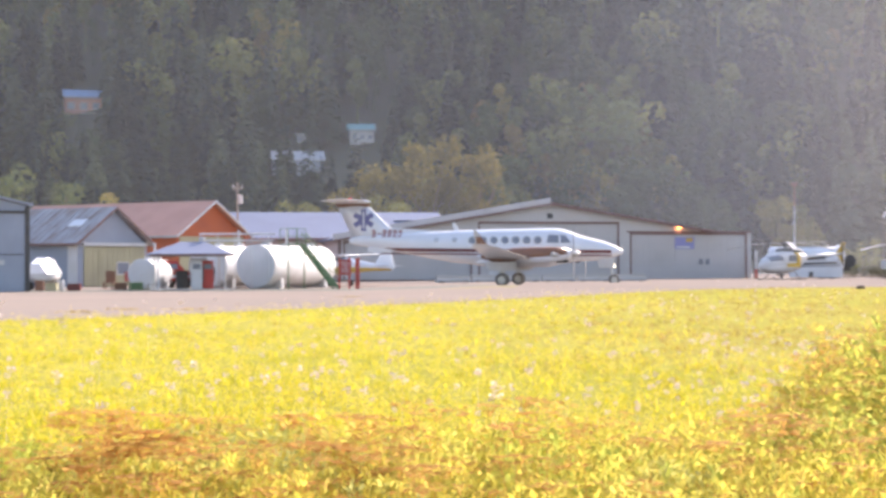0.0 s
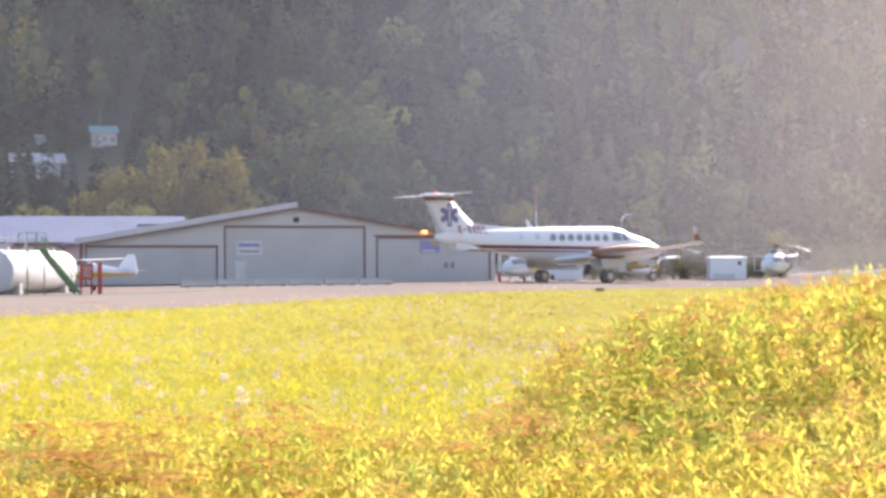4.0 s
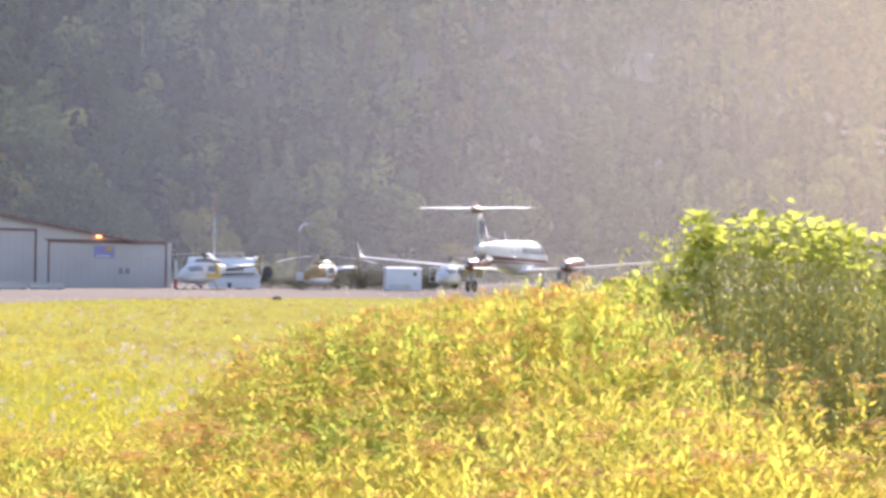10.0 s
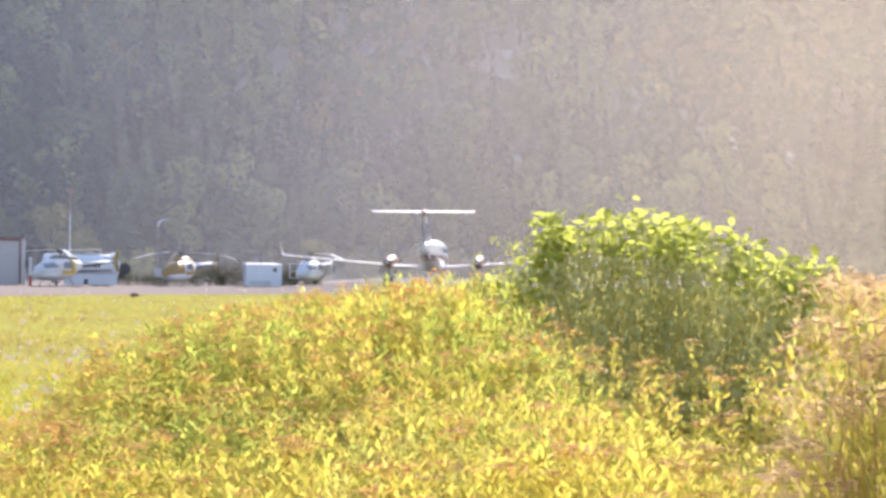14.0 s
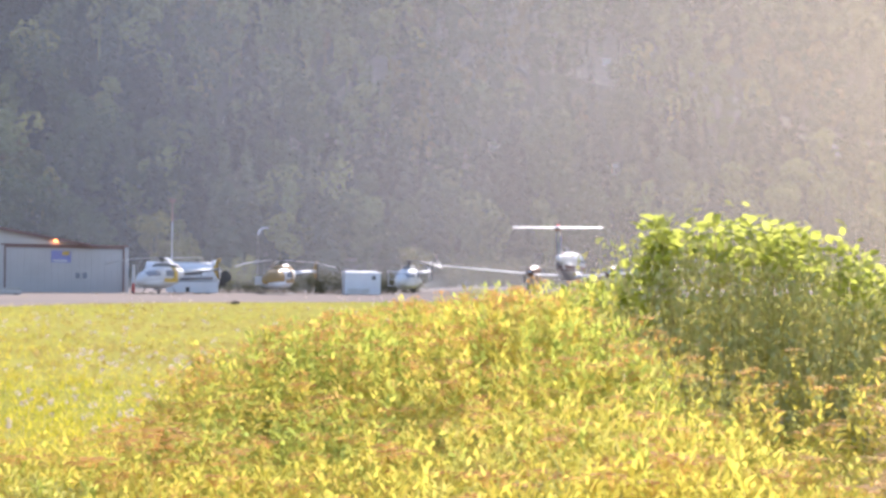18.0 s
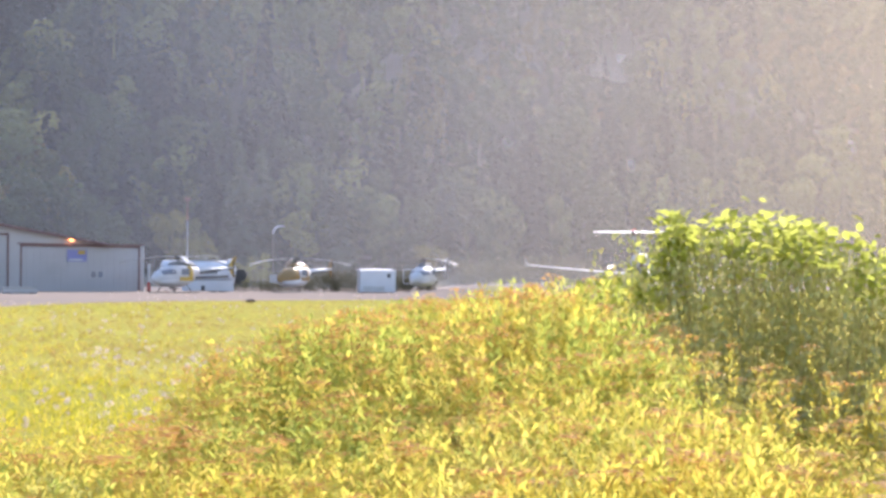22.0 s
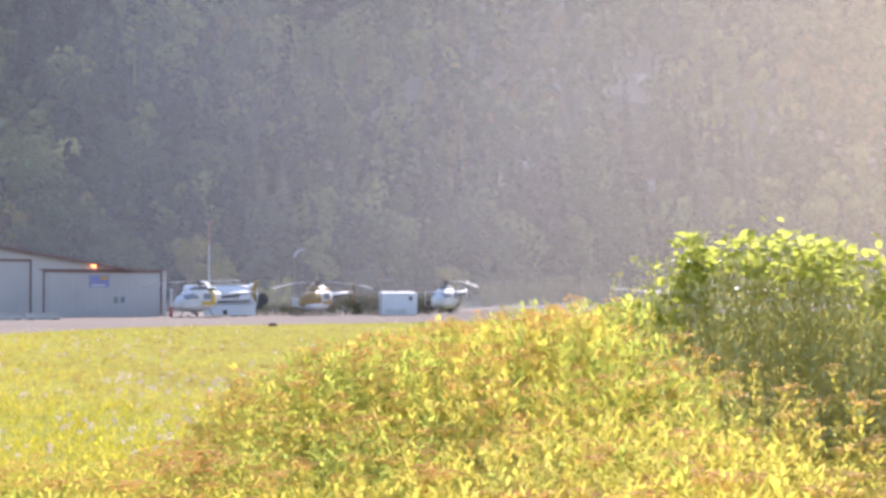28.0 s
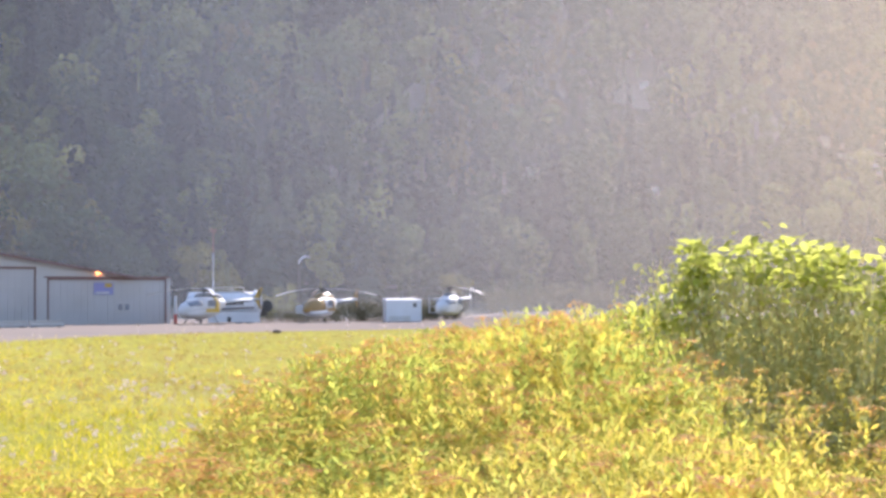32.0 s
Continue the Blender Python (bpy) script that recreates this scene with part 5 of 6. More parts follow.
    for y in (-0.75, 0.75):
        part("wheel", rod((-0.2, y - 0.08, 0.28), (-0.2, y + 0.08, 0.28), 0.28, seg=14), RUBBER, bt)
    part("trailer_frame", box(-1.6, 2.4, -0.08, 0.08, 0.28, 0.5), DARK, bt)
    rng = random.Random(4)
    for az, d, w, hh, mat, nm, lab in ((-13.75, 96, 0.4, 0.8, BROWN, "crate", "brown wooden crate"), (-13.35, 95.5, 0.55, 0.6, WALL_TAN, "crate", "tan wooden crate"), (-13.05, 96.5, 0.45, 0.95, DULL_WHITE, "drum", "white drum"),
                                       (-12.6, 96, 0.6, 0.55, MAROON, "crate", "dark red crate"), (-11.45, 101, 0.35, 1.0, BROWN, "chair_frame", "brown folding chair"), (-11.05, 101, 0.6, 0.55, BROWN, "crate", "low brown crate"),
                                       (-10.55, 98, 0.6, 0.6, GREEN, "waste_bin", "dark green metal bin"), (-10.05, 97.5, 0.35, 0.5, SILVER, "drum", "small silver drum")):
        w, hh = w * 0.72, hh * 0.72
        o = thing(nm, lab + " beside the sheds", nm.replace("_", " "), facing(az, d, rng.uniform(-20, 20)))
        if nm == "drum":
            part("body", rod((0, 0, 0), (0, 0, hh), w * 0.6, seg=16), mat, o)
            part("rim", rod((0, 0, hh), (0, 0, hh + 0.03), w * 0.63, seg=16), DARK, o)
        elif nm == "chair_frame":
            part("seat", box(-0.3, 0.3, -0.3, 0.3, 0.42, 0.48), mat, o)
            part("backrest", box(-0.3, 0.3, 0.26, 0.32, 0.48, 1.15), mat, o)
            for x in (-0.26, 0.26):
                for y in (-0.26, 0.26):
                    part("leg", box(x - 0.03, x + 0.03, y - 0.03, y + 0.03, 0, 0.42), mat, o)
        else:
            part("body", box(-w * 0.8, w * 0.8, -w * 0.6, w * 0.6, 0, hh, 0.02), mat, o)
            for k in range(3):
                part("slat", box(-w * 0.82, w * 0.82, -w * 0.63, -w * 0.6, hh * (0.1 + 0.3 * k), hh * (0.3 + 0.3 * k)), mat, o)
            part("lid", box(-w * 0.85, w * 0.85, -w * 0.65, w * 0.65, hh, hh + 0.05), mat, o)
    # a clod of turf at the runway's edge
    for az, d, w in ((14.2, 56.0, 0.16),):
        o = thing("turf_clod", "dark clod of turf lying at the runway edge", "clod", facing(az, d))
        bm = bmesh.new()
        bmesh.ops.create_icosphere(bm, subdivisions=2, radius=1.0)
        for v in bm.verts:
            k = 1 + 0.35 * noise.noise(v.co * 1.7 + Vector((az, d, 0)))
            v.co = Vector((v.co.x * w * k, v.co.y * w * 0.6 * k, max(-0.02, v.co.z * 0.09 * k + 0.04)))
        part("clod", bm, BARK, o)


def hill_house(az, r, w, wall, roof, label, tall=3.0):
    h = gable_house("house", label, facing(az, r, 4) @ pose(w / 2, 0, 0), 6.5, w, tall, tall * 0.5, wall, roof, 0.25)
    for k in range(3):
        x = -w + w * (k + 0.5) / 3
        f = part("window", box(x - w * 0.09, x + w * 0.09, -0.03, 0.01, tall * 0.35, tall * 0.7), GLASS, h)
        part("window_frame", box(x - w * 0.11, x + w * 0.11, -0.05, -0.03, tall * 0.31, tall * 0.35), DULL_WHITE, f)
    part("porch", box(-w * 0.6, -w * 0.2, -1.6, 0, 0.0, 0.25), WOOD_GREY, h)
    part("foundation", box(-w, 0, 0.0, 6.5, -4.0, 0.0), WOOD_GREY, h)
    return h


def up_the_hill(az, el):
    """The distance at which the hillside stands that many degrees above the eye, at a bearing."""
    r = 225.0
    while math.degrees(math.atan2(spot(az, r)[2] - EYE, r)) < el and r < 420:
        r += 0.5
    return r


def hill_houses():
    for az, el, w, tall in SPECKS:
        hill_house(az, up_the_hill(az, el), w, DULL_WHITE, DULL_WHITE, "small white house half hidden on the hillside", tall)
    hill_house(-12.3, 300.5, 6.5, ROOF_RED, ROOF_BLUE, "pinkish house with a blue metal roof among trees")
    hill_house(-2.8, 273, 4.0, CLAD, ROOF_TEAL, "small white house with a teal roof among trees", 2.3)
    hill_house(-5.0, 266, 8.0, WALL_BLUE, ROOF_PALE, "wide grey house with a pale roof among trees")
    hill_house(-4.85, 277, 1.8, DULL_WHITE, DULL_WHITE, "small white outbuilding among trees", 1.1)
    hill_house(24.42, 280.5, 1.0, DULL_WHITE, DULL_WHITE, "small white outbuilding on the hillside", 1.5)
    hill_house(27.24, 275.5, 2.4, DULL_WHITE, DULL_WHITE, "small white house on the hillside", 1.7)
    hill_house(36.22, 306, 1.2, DULL_WHITE, DULL_WHITE, "small white outbuilding on the hillside", 2.0)


# bearing, elevation, width, wall height: white specks of houses among the trees
SPECKS = [(23.15, 4.35, 1.8, 1.5), (27.0, 7.4, 1.3, 1.1), (33.75, 4.6, 1.4, 1.5), (34.8, 4.25, 1.4, 1.6), (36.7, 3.75, 1.2, 1.5)]
ROOF_PALE = surface("pale_grey_roof", (0.45, 0.47, 0.50), (0.38, 0.39, 0.41), 0.6, 0.5, 5)
ROOF_BLUE = surface("blue_metal_roof", (0.16, 0.30, 0.50), (0.14, 0.24, 0.40), 0.5, 0.5, 5)
ROOF_TEAL = surface("teal_metal_roof", (0.20, 0.46, 0.50), (0.17, 0.36, 0.40), 0.5, 0.5, 5)
fuel_station()
small_plane()
apron_things()
hill_houses()


# ---------------------------------------------------------------- woods on the hillside
RNG = np.random.default_rng(7)


def conifer_proto(rng, layers=15, per=9):
    rows = []
    for k in range(layers * per):
        z = 0.10 + 0.88 * rng.uniform(0, 1) ** 1.25
        rr = (0.17 * (1 - z) ** 0.8 + 0.012) * rng.uniform(0.5, 1.2)
        a = rng.uniform(0, 6.28)
        d = np.array([math.cos(a), math.sin(a), -rng.uniform(0.15, 0.7)])
        side = np.array([-math.sin(a), math.cos(a), rng.uniform(-0.3, 0.3)]) * rr * rng.uniform(0.3, 0.5)
        rows.append((np.array([0, 0, z]) + d * rr * 0.55, d * rr * 0.5, side))
    return merged(flakes(rows, rng), spike(0.98, 0.015))


def leafy_proto(rng, n=230, wide=0.24, low=0.22, tall=0.5, lumps=8):
    """A rounded crown one unit high: leaf clumps that face outwards from several lobes."""
    rows = []
    cs = [np.array([rng.normal(0, wide * 0.45), rng.normal(0, wide * 0.45), rng.uniform(low + 0.1, low + 2 * (tall - low) + 0.1)]) for _ in range(lumps)]
    cs = [c * np.array([1 - 0.5 * abs(c[2] - tall), 1 - 0.5 * abs(c[2] - tall), 1]) for c in cs]
    for _ in range(n):
        c = cs[rng.integers(lumps)]
        d = rng.normal(size=3)
        d /= np.linalg.norm(d)
        pt = c + d * rng.uniform(0.6, 1.0) ** 0.5 * wide * 0.55
        out = d + 0.4 * rng.normal(size=3) + np.array([0, 0, 0.3])
        a = np.cross(out, rng.normal(size=3))
        a = a / np.linalg.norm(a) * rng.uniform(0.018, 0.034)
        b = np.cross(out, a)
        b = b / np.linalg.norm(b) * rng.uniform(0.015, 0.027)
        rows.append((pt, a, b))
    return merged(flakes(rows, rng), spike(0.75, 0.018))


def woods():
    rng = RNG
    con = [conifer_proto(rng, rng.integers(17, 22), rng.integers(11, 14)) for _ in range(5)]
    dec = [leafy_proto(rng, 480, rng.uniform(0.14, 0.24), 0.2, rng.uniform(0.45, 0.58)) for _ in range(5)]
    lots = {}
    u = 221.0
    while u < 400:
        step = 4.7 + (u - 221) * 0.006 + (3.5 if u > 345 else 0)
        width0, width1 = u * math.tan(radians(-19 - 10)), u * math.tan(radians(45 - 10))
        v = width0
        while v < width1:
            uu, vv = u + rng.uniform(-2.5, 2.5), v + rng.uniform(-2, 2)
            x = uu * math.sin(HILL_AZ) + vv * math.cos(HILL_AZ)
            y = uu * math.cos(HILL_AZ) - vv * math.sin(HILL_AZ)
            az = math.degrees(math.atan2(x, y))
            v += step * rng.uniform(0.8, 1.3)
            if any(abs(az - a) < w and lo < uu < hi for a, w, lo, hi in CLEARINGS):
                continue
            k = 0.8 * noise.noise((x * 0.02, y * 0.02, 4)) + rng.normal(0, 0.22) - 0.2 * smooth(290, 315, uu) - 0.4 * (1 - smooth(234, 250, uu)) * (1 - smooth(-4, 2, az)) + 0.12 * smooth(250, 262, uu)
            shade = noise.noise((x * 0.03, y * 0.03, 8)) + rng.normal(0, 0.3)
            s = rng.uniform(0.75, 1.3)
            z = land(x, y) - 0.3
            turn = rng.uniform(0, 6.28)
            if k < -0.02:
                key, h, w = ("p", 0 if shade < -0.1 else 1 if shade < 0.3 else 2), 15.5 * s, rng.uniform(0.85, 1.2)
            elif k < 0.46:
                key, h, w = ("b", 0 if shade < 0.0 else 1 if shade < 0.35 else 2), 12 * s, rng.uniform(0.9, 1.35)
            else:
                key, h, w = ("a", 0 if shade < 0.2 else 1), 9.5 * s, rng.uniform(0.8, 1.1)
            lots.setdefault(key, []).append((rng.integers(5), x, y, z, turn, h * w, h, 0, 0))
    
        u += step
    for (kind, i), places in sorted(lots.items()):
        if kind == "p":
            soup("conifer_forest", con, places, PINES[i], ("dark blue-green conifers", "blue-green conifers", "lighter green conifers")[i] + " on the hazy hillside", "forest")
        elif kind == "b":
            soup("deciduous_forest", dec, places, BIRCHES[i], ("dull green", "olive-green", "pale olive")[i] + " broadleaf trees mixed into the hillside forest", "forest")
        else:
            soup("autumn_forest", dec, places, AUTUMNS[i], ("brownish", "yellowing")[i] + " autumn trees scattered over the hillside", "forest")


# bearing, half width, from, to: gaps in the trees
CLEARINGS = [(-12.3, 0.75, 259, 283), (-2.8, 0.7, 240, 272), (-5.0, 1.0, 241, 262), (-4.85, 0.3, 256, 270), (24.42, 0.25, 257, 275), (27.24, 0.4, 248, 267), (36.22, 0.3, 259, 278)]


for _az, _el, _w, _tall in SPECKS:
    _u = up_the_hill(_az, _el) * math.cos(radians(_az) - HILL_AZ)
    CLEARINGS.append((_az, 0.3, _u - 15, _u + 4))


def tree(name, label, az, d, h, wide, mat, n=1500, group="", leaf=0.02, lumps=16):
    rng = np.random.default_rng(int(abs(az) * 100 + d))
    x, y, g = spot(az, d)
    t = thing(name, label, "tree", pose(x, y, g - 0.1), group)
    bm = rod((0, 0, 0), (0.05 * h * 0.3, 0, h * 0.45), 0.028 * h, 0.016 * h, 9)
    for k in range(6):
        a = k * 1.05 + rng.uniform(0, 1)
        rod((0.01 * h, 0, h * rng.uniform(0.2, 0.42)), (math.cos(a) * wide * 0.33, math.sin(a) * wide * 0.33, h * rng.uniform(0.55, 0.8)), 0.012 * h, 0.004 * h, 6, bm)
    part("trunk", bm, BARK, t)
    rows = []
    cs = []
    for _ in range(lumps):
        a, q, zz = rng.uniform(0, 6.28), rng.uniform(0, 1) ** 0.5, rng.uniform(0.3, 0.92)
        prof = math.sin(math.pi * min(1, (zz - 0.15) / 0.95)) ** 0.6
        cs.append((np.array([math.cos(a) * q * wide * 0.38 * prof, math.sin(a) * q * wide * 0.38 * prof, zz * h]), rng.uniform(0.10, 0.18) * (wide + h) / 2))
    for _ in range(n):
        c, r = cs[rng.integers(lumps)]
        dd = rng.normal(size=3)
        dd /= np.linalg.norm(dd)
        a = rng.normal(size=3)
        a = a / np.linalg.norm(a) * rng.uniform(0.7, 1.4) * leaf * h
        b = np.cross(a, rng.normal(size=3))
        b = b / np.linalg.norm(b) * rng.uniform(0.5, 0.9) * leaf * h
        rows.append((c + dd * r * rng.uniform(0.3, 1) ** 0.5, a, b))
    v, f = flakes(rows, rng)
    cr = new("crown", tri_mesh("crown", v, f, mat))
    cr.parent = t
    return t


def near_trees():
    g1, g2, g3 = "trees behind the hangars", "trees behind the sheds", "trees along the apron"
    tree("tree", "rounded olive-brown broadleaf tree behind the hangar", -0.5, 207, 17.6, 13, OLIVE, 3600, g1, 0.016, 30)
    tree("tree", "lower olive-brown tree beside the larger one", -2.4, 205, 14.5, 11, OLIVE, 2800, g1, 0.017, 24)
    tree("tree", "olive tree behind the hangar roof", 1.1, 211, 16.5, 10, OLIVE, 2600, g1, 0.016, 22)
    tree("tree", "grey-green willow behind the long roof", -1.9, 192, 9.2, 12, BIRCHES[2], 1900, g1, 0.02, 14)
    tree("tree", "grey-green willow behind the long roof", -5.4, 194, 8.6, 10, BIRCHES[2], 1700, g1, 0.02, 14)
    tree("tree", "yellow-green young tree behind the sheds", -14.9, 190, 13, 7, BIRCHES[1], 1900, g2, 0.018)
    tree("tree", "yellow-green young tree behind the sheds", -13.1, 190, 12, 5.5, BIRCHES[1], 1600, g2, 0.018)
    tree("tree", "orange-tinged autumn bush behind the red roof", -11.7, 190, 9.4, 5, AUTUMNS[1], 1200, g2, 0.02)
    tree("tree", "thin yellow autumn tree beside the mast", 11.5, 177, 8.6, 5, YELLOW_GREEN, 1500, g3, 0.02)
    tree("tree", "thin yellow autumn tree beside the mast", 12.4, 178, 6.2, 4.4, YELLOW_GREEN, 1100, g3, 0.02)
    tree("tree", "round pale bush behind the helicopters", 14.3, 172.5, 3.9, 5, BIRCHES[2], 1000, g3, 0.03)
    tree("tree", "yellow-green tree behind the open helicopter", 20.4, 175, 5.0, 4.2, YELLOW_GREEN, 1000, g3, 0.025)


def hedge():
    """A low, ragged row of scrub behind the parked helicopters."""
    rng = np.random.default_rng(23)
    clump = [leafy_proto(rng, 120, 0.42, 0.1, 0.42, 6) for _ in range(4)]
    rows = []
    for k in range(210):
        az = rng.uniform(12.6, 20.6)
        r = 159.5 + rng.uniform(-1.2, 1.5)
        x, y = r * math.sin(radians(az)), r * math.cos(radians(az))
        h = rng.uniform(1.1, 2.2) * (1 + 0.4 * noise.noise((x * 0.12, y * 0.12, 3)))
        rows.append((rng.integers(4), x, y, land(x, y) - 0.15, rng.uniform(0, 6.28), h * rng.uniform(0.9, 1.5), h, 0, 0))
    for k in range(260):
        az = rng.uniform(21.5, 43)
        r = 206 + rng.uniform(-3, 3)
        x, y = r * math.sin(radians(az)), r * math.cos(radians(az))
        h = rng.uniform(2.4, 4.2)
        rows.append((rng.integers(4), x, y, land(x, y) - 0.2, rng.uniform(0, 6.28), h * rng.uniform(0.9, 1.4), h, 0, 0))
    soup("hedge", clump, rows, HEDGE, "low ragged brown-green scrub along the far edge of the apron", "hedge")


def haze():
    """Added sheet that imitates haze and glare before the hillside, denser towards the sun; most of the light passes
    through.
    """
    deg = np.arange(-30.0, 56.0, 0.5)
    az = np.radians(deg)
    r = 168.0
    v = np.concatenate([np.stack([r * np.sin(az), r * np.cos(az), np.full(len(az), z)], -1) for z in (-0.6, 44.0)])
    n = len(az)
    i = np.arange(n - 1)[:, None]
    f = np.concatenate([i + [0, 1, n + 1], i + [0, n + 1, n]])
    tri_object("haze", v, f, HAZE_SHEET, "see-through sheet tinted to imitate haze and glare before the wooded hillside", "haze", "stuff")


woods()
near_trees()
hedge()
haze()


# ---------------------------------------------------------------- the field: grass, weeds and the shrub
def tuft_proto(rng, blades=7, tall=1.0):
    v, f = [], []
    for _ in range(blades):
        a = rng.uniform(0, 6.28)
        bx, by = rng.normal(0, 0.10, 2)
        lean, h, w = rng.uniform(0.2, 1.1), tall * rng.uniform(0.4, 1.0), rng.uniform(0.01, 0.024)
        c, s = math.cos(a), math.sin(a)
        i = len(v)
        v += [(bx - s * w, by + c * w, 0), (bx + s * w, by - c * w, 0), (bx + c * lean * h * 0.4 + s * w * 0.7, by + s * lean * h * 0.4 - c * w * 0.7, h * 0.6),
              (bx + c * lean * h * 0.4 - s * w * 0.7, by + s * lean * h * 0.4 + c * w * 0.7, h * 0.6), (bx + c * lean * h, by + s * lean * h, h)]
        f += [(i, i + 1, i + 2), (i, i + 2, i + 3), (i + 3, i + 2, i + 4)]
    return np.array(v), np.array(f)


def weed_proto(rng, leaves=34, stalk=0.004, big=1.0, tall=0.65):
    """A leafy stalk one unit high with a tuft of leaves at its tip; its leaves have their true size once it is that tall."""
    rows, up = [], np.array([1, 1, 1 / tall])
    for k in range(leaves):
        tip = k < leaves * 0.3
        z = rng.uniform(0.88, 1.0) if tip else rng.uniform(0.08, 0.95)
        a = rng.uniform(0, 6.28)
        ln = rng.uniform(0.008, 0.027) * (1.35 - 0.55 * z) * big
        d = np.array([math.cos(a), math.sin(a), rng.uniform(-0.2, 1.3) if tip else rng.uniform(0.0, 1.7)])
        out = rng.uniform(0.001, 0.012) if tip else rng.uniform(0.002, 0.03) * (1.25 - z)
        rows.append((np.array([0, 0, z]) + d * (ln + out) * up, d * ln * up, np.array([-math.sin(a), math.cos(a), rng.uniform(-0.8, 0.8)]) * up * ln * rng.uniform(0.3, 0.58)))
    return merged(flakes(rows, rng), spike(1.0, stalk, 3))


def head_proto(rng, n=26, stalk=0.003):
    """A flat-topped cluster of small dry flower heads on thin rays, one unit high at its top; true size across."""
    rows = []
    for k in range(n):
        a, q = rng.uniform(0, 6.28), rng.uniform(0, 1) ** 0.5 * 0.046
        c = np.array([math.cos(a) * q, math.sin(a) * q, 1.0 + rng.normal(0, 0.006) - 9 * q * q])
        d = rng.normal(size=3) * np.array([1, 1, 0.25])
        d = d / np.linalg.norm(d) * rng.uniform(0.006, 0.011)
        b = np.cross(d, np.array([0, 0, 1.0]) + 0.35 * rng.normal(size=3))
        rows.append((c, d, b / np.linalg.norm(b) * rng.uniform(0.005, 0.009)))
        if k % 3 == 0:
            foot = np.array([0, 0, 0.93])
            rows.append(((c + foot) / 2, (c - foot) / 2, np.array([-math.sin(a), math.cos(a), 0]) * 0.0012))
    return merged(flakes(rows, rng), spike(0.94, stalk, 3))


def puff_proto(rng, n=12):
    """A small round pale flower head on a thin stalk, one unit high; true size across."""
    rows = []
    for _ in range(n):
        c = rng.normal(size=3)
        c = c / np.linalg.norm(c) * 0.013 * np.array([1, 1, 5.0])
        d, b = rng.normal(size=3), rng.normal(size=3)
        rows.append((c + np.array([0, 0, 0.94]), d / np.linalg.norm(d) * 0.008 * np.array([1, 1, 5.0]), b / np.linalg.norm(b) * 0.006 * np.array([1, 1, 5.0])))
    return merged(flakes(rows, rng), spike(0.95, 0.0008, 3))


def weed_top(az, r):
    """Height of the weeds at a bearing and distance: a patch that rises to one side and gives way to the shrub, and a low strip near by."""
    inner = smooth(2.0, 3.5, r)
    near = 0.39 * (1 - smooth(5.2, 7.3 - 1.2 * smooth(27, 30, az), r)) * (1 - smooth(-22, -34, az)) * (1 - smooth(46, 60, az))
    edge = 6.8 + (r - 4.5) * 1.3
    over = float(np.interp(r, [4.5, 5.6, 6.8, 7.8, 9.5], [33.5, 31.2, 29.4, 28.4, 26.6]))
    patch = (0.63 + 0.205 * smooth(14, 27, az)) * smooth(edge - 1.5, edge + 3.5, az) * (1 - smooth(over - 1.6, over + 1.2, az))
    patch *= (1 - smooth(11.5, 13.5, r)) * (0.62 + 0.38 * smooth(5, 8.5, r))
    low = 0.18 * smooth(25, 28, az) * (1 - smooth(8.2, 8.8, r)) * (1 - smooth(43, 50, az))
    dry = (0.62 * smooth(35.3, 38.2, az) + 0.22 * smooth(38.0, 39.4, az)) * (1 - smooth(8.0, 9.0, r)) * (1 - smooth(43, 50, az))
    return max(patch, near, low, dry) * inner


